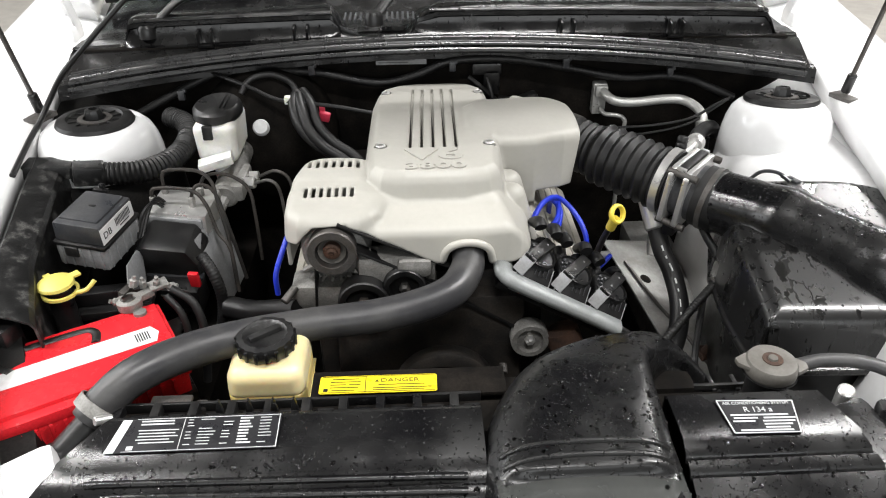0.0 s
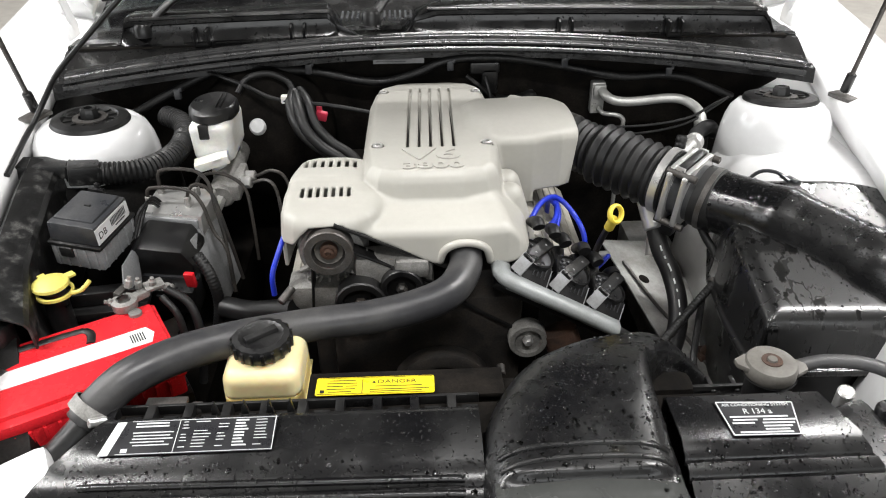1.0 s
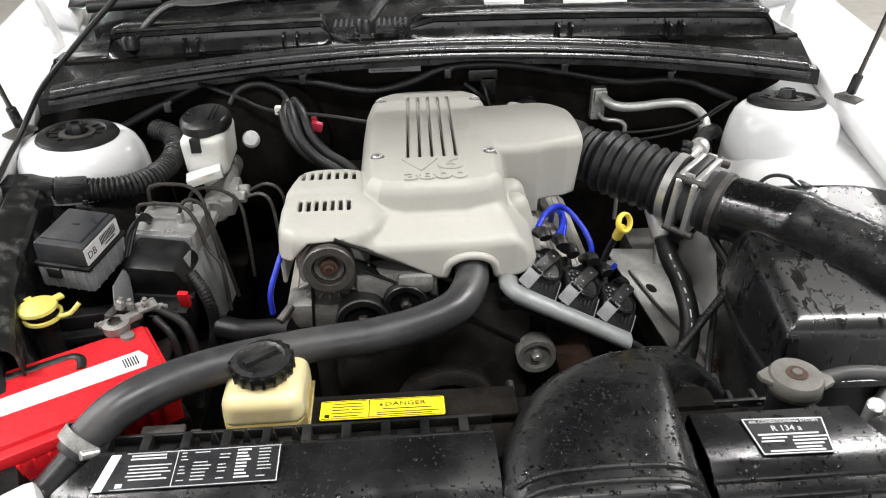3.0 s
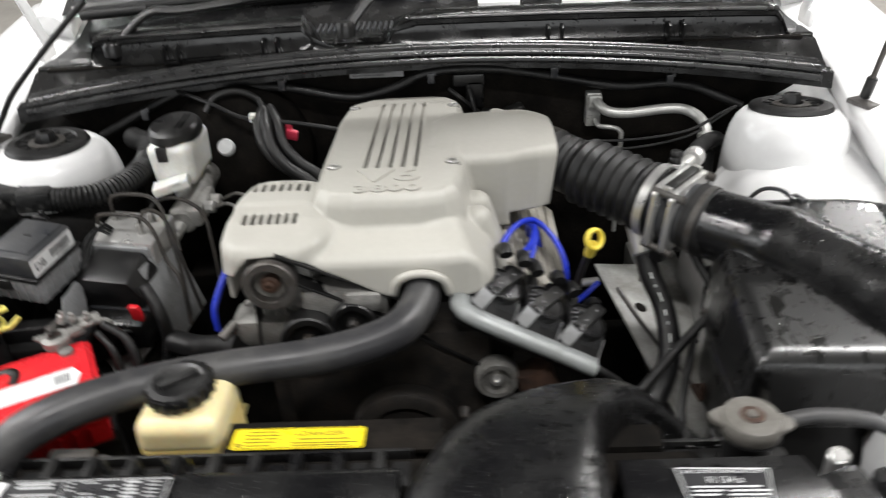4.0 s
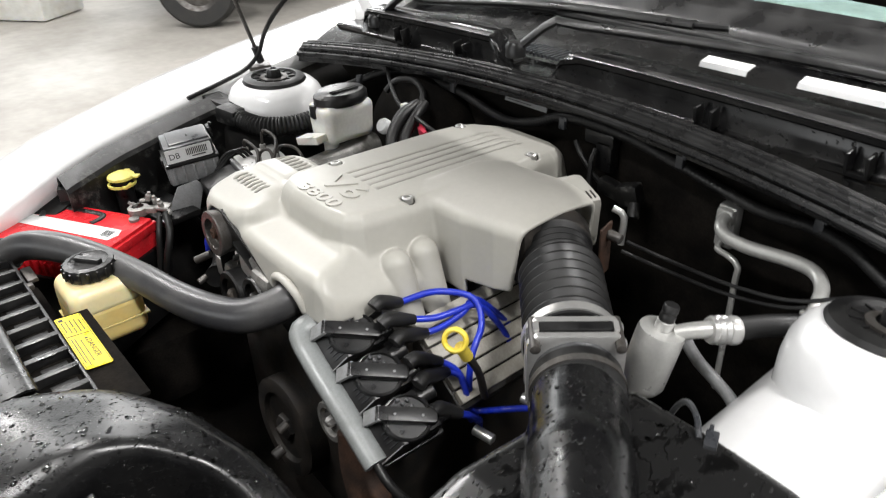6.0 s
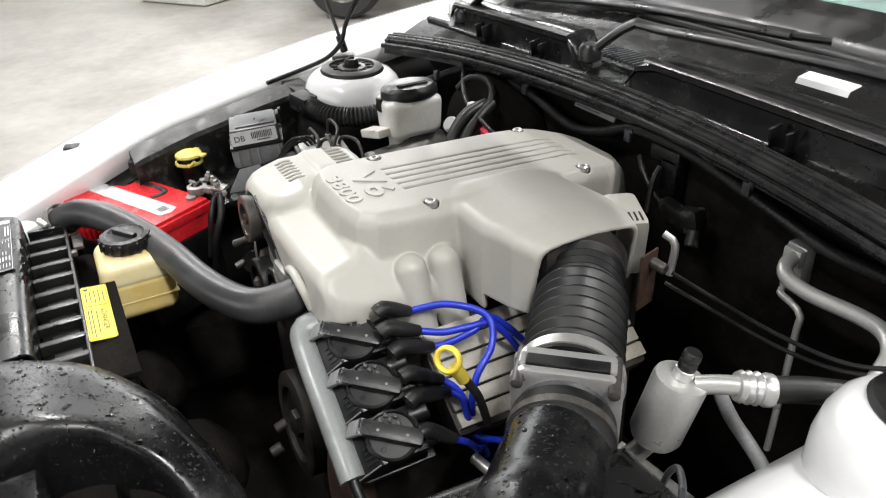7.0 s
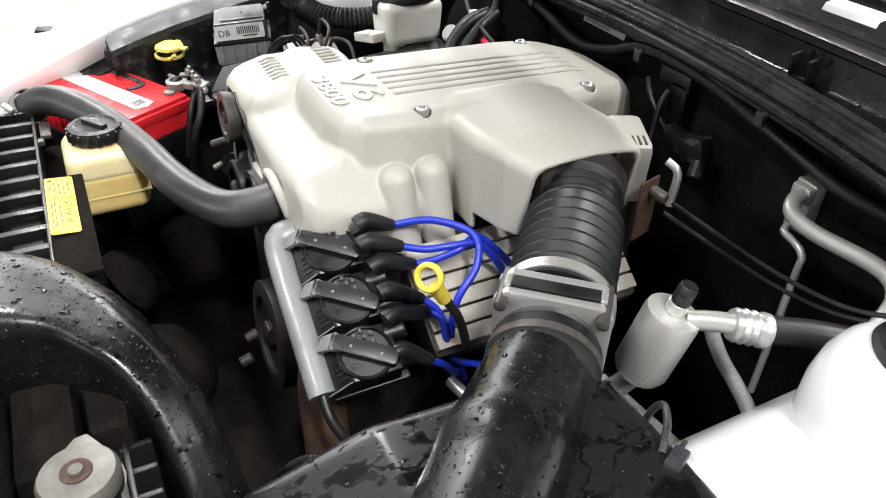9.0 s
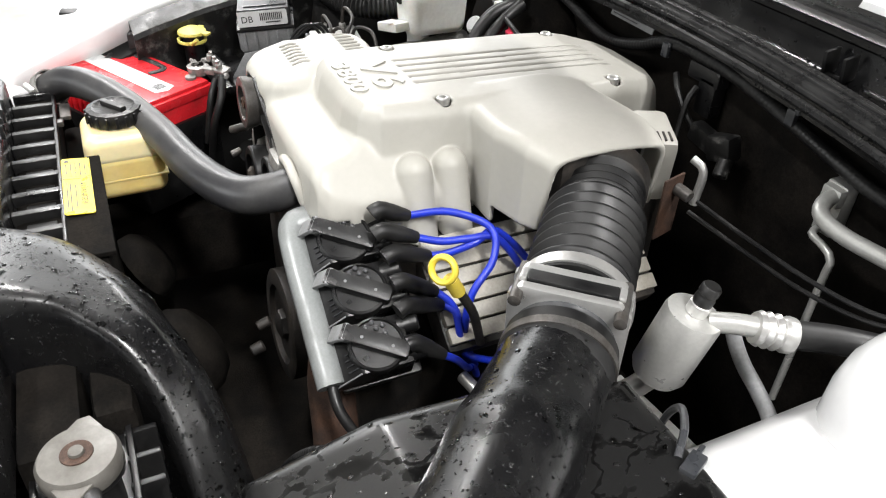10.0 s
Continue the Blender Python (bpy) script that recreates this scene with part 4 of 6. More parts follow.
for r in range(9):
    y = 0.0375 - r * 0.0038
    if r not in (2, 8):
        bars.append(bar_strip(0.026 + 0.004 * random.random(), 0.058 + 0.008 * random.random(), y, 0.0011 if r > 1 else 0.0017, 0.0009, lab))
    x = 0.073
    for col, width in ((0.073, 0.007), (0.085, 0.018), (0.108, 0.011), (0.124, 0.014), (0.144, 0.013)):
        if random.random() < 0.86:
            bars.append(bar_strip(col, col + width * (0.6 + 0.4 * random.random()), y, 0.0008 + 0.0009 * (col == 0.124), 0.0009, lab))
bars.append(bar_strip(0.020, 0.026, 0.005, 0.0045, 0.0009, lab))
part("print", joined(*bars), "silver", lt, smooth=0)

box_prof = [(0.512, 0.79), (0.511, 0.842), (0.506, 0.848), (0.452, 0.846), (0.446, 0.842), (0.437, 0.838), (0.434, 0.832), (0.43, 0.836), (0.421, 0.832), (0.418, 0.826), (0.414, 0.830), (0.38, 0.815), (0.35, 0.79), (0.34, 0.70)]
rb = thing("side_cover", "wet black plastic cover beside the intake duct", "radiator cover", (0.28, 0.44, 0.80))
side_part = part("panel", loft(panel_rows(lambda y: 0.196, lambda y: 0.352 + 0.35 * (0.512 - y), box_prof), thick=0.003), "wet", rb, smooth=50)
part("corner", block((0.40, 0.44, 0.80), (0.06, 0.14, 0.05), 0.012, (12, 0, 20)), "wet", rb)
ac = frame_on((0.246, 0.4505, 0.8475), (0.313, 0.4495, 0.8470), (0.246, 0.494, 0.8495))
al = thing("gas_label", "black foil air conditioning label with silver print", "label", (0.28, 0.475, 0.849))
part("sheet", moved(prism([(0, 0), (0.067, 0), (0.0745, 0.0425), (-0.0055, 0.044)], 0, 0.0006, 0), ac), "ink", al, smooth=0)
edge = [(0.001, 0.001), (0.066, 0.001), (0.073, 0.0415), (-0.004, 0.043)]
lines = []
for (ax, ay), (bx, by) in zip(edge, edge[1:] + edge[:1]):
    ln = math.hypot(bx - ax, by - ay)
    lines.append(moved(block((0, 0, 0.0008), (ln, 0.0011, 0.0004), 0), ac @ pose((ax + bx) / 2, (ay + by) / 2, 0, 0, 0, math.degrees(math.atan2(by - ay, bx - ax)))))
for y, a, b in ((0.0235, 0.004, 0.062), (0.0195, 0.006, 0.03), (0.0195, 0.036, 0.068), (0.0155, 0.004, 0.026), (0.0155, 0.034, 0.066), (0.0115, 0.034, 0.062), (0.0075, 0.034, 0.058), (0.004, 0.008, 0.060)):
    lines.append(bar_strip(a, b, y, 0.0018, 0.0008, ac))
lines.append(lettering("R 134 a", 0.0095, ac @ pose(0.034, 0.0275, 0.0006), 0.0003, "CENTER"))
lines.append(lettering("AIR CONDITIONING SYSTEM", 0.0052, ac @ pose(0.0345, 0.0375, 0.0006), 0.0003, "CENTER"))
part("print", joined(*lines), "silver", al, smooth=0)


DUCT_LINE = [(0.095, 0.28, 0.854), (0.095, 0.40, 0.862), (0.098, 0.47, 0.872), (0.116, 0.535, 0.878), (0.150, 0.585, 0.868), (0.190, 0.613, 0.856), (0.225, 0.634, 0.838), (0.265, 0.648, 0.798), (0.31, 0.656, 0.745), (0.35, 0.66, 0.69)]
DUCT_HALF = [0.098, 0.098, 0.094, 0.076, 0.053, 0.038, 0.031, 0.028, 0.028, 0.028]


def duct_field(X, Y, Z):
    """A flat-topped duct that narrows, bends and dives, with a crisp rim on the inner side of the bend."""
    line = np.array(spline(DUCT_LINE, 0.004))
    key = np.array([np.argmin(((line - np.array(p)) ** 2).sum(1)) for p in DUCT_LINE])
    at = np.arange(len(line))
    half = np.interp(at, key, DUCT_HALF)
    half = np.convolve(np.pad(half, 6, mode="edge"), np.ones(13) / 13, "valid")
    turn = np.interp(at, key, [0, 0, 0.1, 0.55, 1, 1, 1, 1, 1, 1])
    full, X, Y = X, X[:, :, :1], Y[:, :, :1]
    near = np.full(X.shape, 1e9)
    for a in line:
        near = np.minimum(near, (X - a[0]) ** 2 + (Y - a[1]) ** 2)
    tot = top = wide = bend = side = 0.0
    tangent = np.gradient(line, axis=0)
    tangent /= np.linalg.norm(tangent[:, :2], axis=1)[:, None]
    for a, w_, b_, tg in zip(line, half, turn, tangent):
        w = np.exp(-((X - a[0]) ** 2 + (Y - a[1]) ** 2 - near) / (2 * 0.016 ** 2))
        tot, top, wide, bend = tot + w, top + w * a[2], wide + w * w_, bend + w * b_
        side = side + w * ((X - a[0]) * tg[1] - (Y - a[1]) * tg[0])
    top, wide, bend, side = top / tot, wide / tot, bend / tot, side / tot
    h = np.sqrt(near) - wide
    lean = top + bend * (0.30 * np.clip(side, -0.08, 0.06) - 0.012)
    soft = 0.055 - bend * 0.040 * np.clip(0.5 + side / 0.03, 0, 1)
    over = (Z - lean) * 0.9
    d = np.maximum(h, over) + np.maximum(soft - np.abs(h - over), 0) ** 2 / (4 * soft)
    d = np.maximum(d, 0.62 - Z)
    slot = box_field(full, Y + 0.3 * (Z - 0.86), Z, (0.095, 0.350, 0.875), (0.086, 0.055, 0.026), 0.014)
    return smax(d, -slot, 0.006)


duct = thing("intake_duct", "wet black moulded air intake duct beaded with water", "air duct", (0.12, 0.48, 0.80))
duct_part = part("duct", surface_net(duct_field, (-0.02, 0.31, 0.66), (0.38, 0.70, 0.90), 0.003), "wet", duct, smooth=180)
part("intake_insert", loft([[(0.010 + 0.170 * i / 12, y, z - 0.004 * (2 * i / 12 - 1) ** 2) for i in range(13)] for y, z in ((0.406, 0.853), (0.37, 0.851), (0.325, 0.846))], thick=0.002), "insert", duct, "smooth grey recessed insert", smooth=180)


def duct_top(x, y):
    """Height of the duct's upper side at one place of the plan."""
    lo_, hi_ = 0.80, 0.90
    for _ in range(18):
        mid_ = (lo_ + hi_) / 2
        inside = duct_field(*[np.full((1, 1, 1), v) for v in (x, y, mid_)])[0, 0, 0] < 0
        lo_, hi_ = (mid_, hi_) if inside else (lo_, mid_)
    return lo_


for yy in (0.414, 0.428):
    line = [(0.016 + 0.158 * i / 12, yy + 0.005 * math.sin(math.pi * i / 12)) for i in range(13)]
    part("rib", tube([(x, y, duct_top(x, y) + 0.0008) for x, y in line], 0.0026, 8), "wet", duct)

rad = thing("radiator", "black radiator top tank with moulded ribs", "radiator", (-0.1, 0.55, 0.6))
part("tank", block((-0.06, 0.537, 0.70), (0.70, 0.05, 0.20), 0.01), "matt", rad)
for i in range(10):
    part("rib", block((-0.385 + 0.0405 * i, 0.537, 0.803), (0.010, 0.05, 0.016), 0.002), "black", rad)
    part("pocket", block((-0.365 + 0.0405 * i, 0.540, 0.7985), (0.018, 0.030, 0.004), 0.001), "black", rad)
part("pocket_rail", block((-0.19, 0.5625, 0.802), (0.40, 0.004, 0.014), 0.001), "black", rad)
part("core", block((-0.06, 0.53, 0.50), (0.72, 0.03, 0.22), 0.004), "steel", rad)
part("end_pipe", rod((-0.415, 0.56, 0.79), (-0.46, 0.52, 0.755), 0.020, 20), "black", rad)
part("tank_end", block((0.318, 0.552, 0.752), (0.135, 0.075, 0.040), 0.008), "black", rad)
for k in range(5):
    part("tank_rib", block((0.262 + 0.028 * k, 0.600, 0.752), (0.006, 0.026, 0.044), 0.0015), "black", rad)
for k in range(3):
    part("tank_frame", block((0.318, 0.520 + 0.036 * k, 0.775), (0.120, 0.005, 0.008), 0.0015), "black", rad)
part("filler_neck", lathe([(0.022, 0.775), (0.022, 0.820), (0.030, 0.823), (0, 0.823)], (0.333, 0.563, 0), n=24), "black", rad)
shroud = thing("fan_shroud", "black plastic fan shroud behind the radiator", "fan shroud", (-0.1, 0.6, 0.6))
part("frame", joined(block((0.04, 0.585, 0.665), (0.44, 0.035, 0.265), 0.012), block((-0.29, 0.575, 0.62), (0.26, 0.03, 0.24), 0.012)), "matt", shroud)
part("ledge", block((-0.07, 0.586, 0.803), (0.22, 0.045, 0.006), 0.002, (-2, 0, 0)), "matt", shroud)
part("motor_dome", lathe([(0.062, 0.0), (0.060, 0.018), (0.048, 0.034), (0.028, 0.043), (0, 0.046)], (-0.02, 0.650, 0.590), (0, 0.85, 0.52), n=36), "matt", shroud)
part("motor_dome", lathe([(0.055, 0.0), (0.053, 0.016), (0.040, 0.030), (0, 0.038)], (-0.28, 0.625, 0.555), (0, 0.85, 0.52), n=36), "matt", shroud)
part("clip", block((-0.335, 0.575, 0.800), (0.045, 0.014, 0.006), 0.002), "steel", shroud)
part("clip", block((-0.30, 0.566, 0.800), (0.012, 0.012, 0.008), 0.002), "steel", shroud)

dl = thing("danger_label", "bright yellow danger label with black print on the fan shroud", "label", (-0.105, 0.58, 0.81))
dm = frame_on((-0.1705, 0.5655, 0.8105), (-0.0385, 0.5645, 0.8105), (-0.1705, 0.597, 0.8075))
part("sheet", moved(prism([(0.002, 0), (0.130, 0), (0.132, 0.002), (0.132, 0.029), (0.130, 0.031), (0.002, 0.031), (0, 0.029), (0, 0.002)], 0, 0.0008, 0), dm), "sign", dl, smooth=0)
ink = [bar_strip(0.002, 0.130, 0.0015, 0.0006, 0.001, dm), bar_strip(0.002, 0.130, 0.0295, 0.0006, 0.001, dm), bar_strip(0.0512, 0.0520, 0.0155, 0.027, 0.001, dm),
       lettering("DANGER", 0.0115, dm @ pose(0.068, 0.0185, 0.0009) @ Matrix.Diagonal((0.95, 0.80, 1, 1)), 0.0002), moved(prism([(0.062, 0.019), (0.0665, 0.019), (0.0643, 0.0235)], 0.0008, 0.0011, 0), dm)]
for a, b, y in ((0.014, 0.044, 0.025), (0.012, 0.046, 0.020), (0.012, 0.030, 0.015), (0.033, 0.046, 0.015), (0.012, 0.044, 0.010), (0.014, 0.040, 0.005), (0.066, 0.118, 0.0135), (0.060, 0.126, 0.008), (0.060, 0.118, 0.0045)):
    ink.append(bar_strip(a, b, y, 0.0011, 0.001, dm))
ink.append(bar_strip(0.005, 0.010, 0.006, 0.005, 0.001, dm))
part("print", joined(*ink), "ink", dl, smooth=0)

hose = thing("radiator_hose", "thick worn grey-black upper radiator hose", "hose", (-0.2, 0.68, 0.81))
part("hose", tube([(0.014, 0.86, 0.838), (0.014, 0.815, 0.829), (0.010, 0.785, 0.820), (-0.012, 0.752, 0.810), (-0.055, 0.728, 0.806), (-0.115, 0.706, 0.808), (-0.19, 0.685, 0.815), (-0.27, 0.655, 0.823), (-0.33, 0.620, 0.830), (-0.375, 0.590, 0.826),
                   (-0.402, 0.567, 0.812), (-0.418, 0.552, 0.797)], 0.0222, 24, grow=lambda s: 1.0 + 0.03 * math.sin(9 * s) - 0.06 * s), "hose", hose, smooth=180)
for c, d in (((-0.409, 0.560, 0.806), (-0.62, -0.6, -0.55)),):
    part("clamp", lathe([(0.0245, -0.007), (0.0265, -0.007), (0.0265, 0.007), (0.0245, 0.007)], c, d, n=28), "cast", hose, "dull steel hose clamp")
    part("clamp_screw", rod((c[0] + 0.022, c[1] - 0.02, c[2] + 0.006), (c[0] + 0.008, c[1] - 0.030, c[2] + 0.012), 0.005), "alu", hose)

ps = thing("steering_fluid_reservoir", "yellowed translucent fluid reservoir with a black ribbed cap", "fluid reservoir", (-0.235, 0.635, 0.73))


def tank_field(X, Y, Z):
    f = 1 - 1.3 * np.clip(Z - 0.79, 0, 0.05)
    x, y = (X + 0.235) / f, (Y - 0.637) / f
    d = box_field(x, y, Z, (0, 0, 0.775), (0.045, 0.047, 0.046), 0.016)
    return smin(d, np.maximum(np.sqrt((X + 0.235) ** 2 + (Y - 0.637) ** 2) - 0.026, np.abs(Z - 0.815) - 0.018), 0.008)


part("tank", surface_net(lambda X, Y, Z: np.maximum(tank_field(X, Y, Z), Z - 0.7855), (-0.30, 0.575, 0.715), (-0.17, 0.70, 0.845), 0.003), "tank", ps, "yellow lower part filled with fluid", smooth=60)
part("tank_top", surface_net(lambda X, Y, Z: np.maximum(tank_field(X, Y, Z), 0.7855 - Z), (-0.30, 0.575, 0.715), (-0.17, 0.70, 0.845), 0.003), "tank_pale", ps, "paler empty upper part", smooth=60)
part("seam", prism([(-0.281, 0.588), (-0.189, 0.588), (-0.189, 0.686), (-0.281, 0.686)], 0.757, 0.760, 0.001), "tank", ps)
pcap = part("cap", lathe([(0.0, 0.823), (0.0325, 0.823), (0.034, 0.826), (0.034, 0.836), (0.0325, 0.841), (0.026, 0.8425), (0.022, 0.840), (0.0, 0.840)], (-0.236, 0.637, 0), n=72, lobes=18, depth=0.022), "black", ps, "black ribbed screw cap")
part("grip_ridge", moved(block((0, 0, 0.8425), (0.040, 0.009, 0.007), 0.002), pose(-0.236, 0.637, 0, 0, 0, 35)), "black", pcap)
for k in range(18):
    part("rib", moved(block((0.0345, 0, 0.832), (0.003, 0.004, 0.014), 0.0008), pose(-0.236, 0.637, 0, 0, 0, 20 * k)), "black", pcap)

rcap = part("filler_cap", lathe([(0.027, 0.823), (0.0285, 0.825), (0.0285, 0.835), (0.026, 0.8395), (0.018, 0.8405), (0, 0.8405)], (0.333, 0.563, 0), n=40), "captin", rad, "dull metal radiator cap with a rusty centre")
for s in (-1, 1):
    part("ear", prism([(0.333 + s * 0.022, 0.563 - s * 0.003 - 0.016), (0.333 + s * 0.037, 0.563 - s * 0.006 - 0.005), (0.333 + s * 0.038, 0.563 - s * 0.006 + 0.004), (0.333 + s * 0.022, 0.563 - s * 0.003 + 0.016)], 0.830, 0.8365, 0.002), "captin", rcap)
part("rivet_head", lathe([(0.0055, 0.841), (0.005, 0.8435), (0, 0.844)], (0.333, 0.563, 0), n=20), "captin", rcap)
part("rivet", lathe([(0.0115, 0.839), (0.011, 0.8415), (0.008, 0.8412), (0, 0.841)], (0.333, 0.563, 0), n=24), "rust", rcap, "rusty centre rivet")
solo("overflow_hose", tube([(0.360, 0.566, 0.826), (0.40, 0.568, 0.832), (0.45, 0.555, 0.832), (0.49, 0.52, 0.82), (0.52, 0.47, 0.79)], 0.008, 12), "hose", "grey-black overflow hose on the radiator neck", "hose")
fit_ = thing("pipe_fitting", "alloy pipe fitting with a black dust cap", "pipe fitting", (0.415, 0.49, 0.83))
part("stub", rod((0.40, 0.525, 0.79), (0.393, 0.515, 0.838), 0.009), "alu", fit_)
part("stub", rod((0.428, 0.497, 0.79), (0.425, 0.490, 0.825), 0.009), "alu", fit_)
part("dust_cap", lathe([(0.0125, 0), (0.0125, 0.012), (0.010, 0.016), (0, 0.017)], (0.425, 0.489, 0.823), n=20), "black", fit_)

# ---- battery corner ----
bat = thing("battery", "red car battery with a white label strip, set at an angle", "battery", (-0.468, 0.672, 0.6))
bm_ = pose(-0.492, 0.655, 0.78, 0, 1, 30)
part("case", moved(block((0, 0, -0.085), (0.265, 0.142, 0.15), 0.006), bm_), "red", bat)
# added black sleeve; it puts the shadow below the lid into colour
part("shade_sleeve", moved(block((0, 0, -0.105), (0.276, 0.152, 0.13), 0.006), bm_), "black", bat, "black sleeve added for the shade on the lower battery case")
part("lid", moved(joined(block((0, 0.002, -0.006), (0.272, 0.148, 0.016), 0.004), block((0, 0.006, 0.002), (0.262, 0.130, 0.012), 0.004)), bm_), "red", bat)
for i in range(16):
    part("rib", moved(block((-0.12 + 0.0155 * i, -0.073, -0.024), (0.004, 0.004, 0.022), 0.001), bm_), "red", bat)
part("label_strip", moved(prism([(-0.115, -0.010), (0.112, -0.014), (0.119, 0.004), (0.112, 0.020), (-0.115, 0.020), (-0.128, 0.005)], 0.0082, 0.0090, 0.0002), bm_), "paper", bat, "white label strip")
lab_bars = [bar_strip(0.090 + 0.003 * i, 0.0915 + 0.003 * i, 0.003, 0.018, 0.0092, bm_) for i in range(6)]
part("label_print", joined(*lab_bars), "ink", bat, smooth=0)
part("handle", moved(tube([(-0.052, 0.018, 0.0085), (-0.066, 0.040, 0.0085), (-0.062, 0.052, 0.0085), (-0.040, 0.056, 0.0085), (0.030, 0.056, 0.0085), (0.046, 0.052, 0.0085), (0.050, 0.040, 0.0085), (0.046, 0.024, 0.0085)], 0.0042, 8, squash=(1.3, 0.55)), bm_), "dusty", bat, "folded black carry handle")
part("plug", moved(lathe([(0.011, 0.007), (0.011, 0.010), (0.008, 0.0105), (0, 0.0095)], (0.085, -0.045, 0), n=20), bm_), "red", bat)
part("post", moved(lathe([(0.009, 0.0), (0.0085, 0.012), (0, 0.012)], (0.108, 0.055, 0), n=16), bm_), "cast", bat)
clampt = thing("battery_terminal", "corroded grey battery terminal clamp and bolts", "battery terminal", (-0.435, 0.785, 0.80))
part("clamp", lathe([(0.010, 0), (0.016, 0), (0.017, 0.012), (0.010, 0.014)], (-0.443, 0.772, 0.787), n=20), "cast", clampt)
part("jaw", block((-0.428, 0.787, 0.795), (0.026, 0.014, 0.010), 0.003, (0, 0, 45)), "cast", clampt)
part("lug", block((-0.412, 0.803, 0.800), (0.026, 0.018, 0.006), 0.002, (12, 0, 35)), "cast", clampt)
part("lug", block((-0.452, 0.790, 0.800), (0.010, 0.022, 0.010), 0.003, (0, 20, -20)), "steel", clampt)
for p, d in (((-0.458, 0.770, 0.797), (-0.6, -0.4, 0.4)), ((-0.430, 0.798, 0.806), (0.1, -0.1, 1)), ((-0.412, 0.800, 0.806), (0.2, -0.2, 1)), ((-0.396, 0.806, 0.795), (0.9, -0.2, 0.2)), ((-0.440, 0.792, 0.812), (0.3, 0.2, 1))):
    part("bolt", lathe([(0.0052, -0.006), (0.0052, 0.004), (0.003, 0.006), (0.003, 0.010), (0, 0.010)], p, d, n=6), "cast", clampt)
solo("battery_cable", joined(tube([(-0.395, 0.80, 0.795), (-0.365, 0.79, 0.775), (-0.352, 0.77, 0.73), (-0.36, 0.76, 0.66)], 0.006, 10), tube([(-0.40, 0.79, 0.79), (-0.378, 0.775, 0.765), (-0.37, 0.76, 0.70)], 0.005, 10)), "rubber", "pair of black battery cables", "cable")

wash = thing("washer_filler", "faded yellow washer filler cap with a strap on a black neck", "washer filler", (-0.535, 0.78, 0.75))
part("cap", lathe([(0.0, 0.818), (0.021, 0.818), (0.0235, 0.820), (0.0225, 0.824), (0.012, 0.829), (0, 0.830)], (-0.536, 0.782, 0), n=32), "pale_yellow", wash)
part("tab", block((-0.520, 0.800, 0.822), (0.018, 0.012, 0.004), 0.0015, (0, 0, 45)), "pale_yellow", wash)
part("tab", block((-0.552, 0.797, 0.822), (0.014, 0.010, 0.004), 0.0015, (0, 0, -45)), "pale_yellow", wash)
part("strap", joined(lathe([(0.020, 0.808), (0.024, 0.808), (0.024, 0.812), (0.020, 0.812)], (-0.532, 0.78, 0), n=28), tube([(-0.51, 0.775, 0.811), (-0.495, 0.775, 0.815), (-0.484, 0.782, 0.825)], 0.003, 8)), "pale_yellow", wash)
part("neck", rod((-0.536, 0.782, 0.68), (-0.536, 0.782, 0.815), 0.016, 20), "black", wash)

rel = thing("relay_box", "dark relay box on a dusty grey base with barcode label", "relay box", (-0.516, 0.9, 0.8))
rm = pose(-0.519, 0.902, 0.840, 4, 3, -14)
part("lid", moved(joined(block((0, 0, 0.012), (0.074, 0.086, 0.030), 0.004, taper=0.97), block((-0.002, 0.004, 0.027), (0.060, 0.070, 0.006), 0.003)), rm), "dkgrey", rel, "dark blue-grey glossy lid")
part("lid_rim", moved(block((0, 0, -0.006), (0.081, 0.094, 0.006), 0.002), rm), "black", rel)
part("base", moved(block((0, 0, -0.026), (0.077, 0.090, 0.036), 0.004), rm), "grey", rel, "dusty light grey base")
for q in range(5):
    part("rib", moved(block((-0.03 + 0.015 * q, -0.0455, -0.026), (0.004, 0.003, 0.032), 0.001), rm), "grey", rel)
    part("rib", moved(block((0.0390, -0.036 + 0.018 * q, -0.026), (0.003, 0.004, 0.032), 0.001), rm), "grey", rel)
part("latch", moved(joined(block((-0.012, 0.046, 0.022), (0.024, 0.008, 0.018), 0.002), block((-0.012, 0.050, 0.033), (0.008, 0.006, 0.008), 0.002)), rm), "black", rel)
part("latch", moved(block((0.0, 0.004, 0.0305), (0.010, 0.003, 0.002), 0.0008), rm), "black", rel)
part("latch", moved(block((-0.012, -0.047, -0.016), (0.020, 0.006, 0.016), 0.002), rm), "black", rel)
ls = frame_on(rm @ Vector((0.0375, -0.042, -0.001)), rm @ Vector((0.0375, 0.042, -0.001)), rm @ Vector((0.0366, -0.042, 0.027)))
part("label", moved(prism([(0, 0), (0.078, 0), (0.080, 0.002), (0.080, 0.023), (0.078, 0.025), (0, 0.025)], 0, 0.0006, 0), ls), "paper", rel, "white barcode label", smooth=0)
part("print", joined(lettering("DB", 0.015, ls @ pose(0.005, 0.007, 0.0007), 0.0002), *[bar_strip(0.036 + 0.0031 * i, 0.0376 + 0.0031 * i, 0.015, 0.012, 0.0008, ls) for i in range(12)], bar_strip(0.044, 0.068, 0.0055, 0.0018, 0.0008, ls)), "ink", rel, smooth=0)
for q in range(3):
    solo("relay_wire", tube([(-0.476 + 0.004 * q, 0.925, 0.80), (-0.466 + 0.003 * q, 0.945 + 0.006 * q, 0.832), (-0.452, 0.965 + 0.008 * q, 0.838), (-0.440, 0.99 + 0.006 * q, 0.80)], 0.0026, 8), "rubber", "thin black wire beside the relay box", "wire", "relay wires")
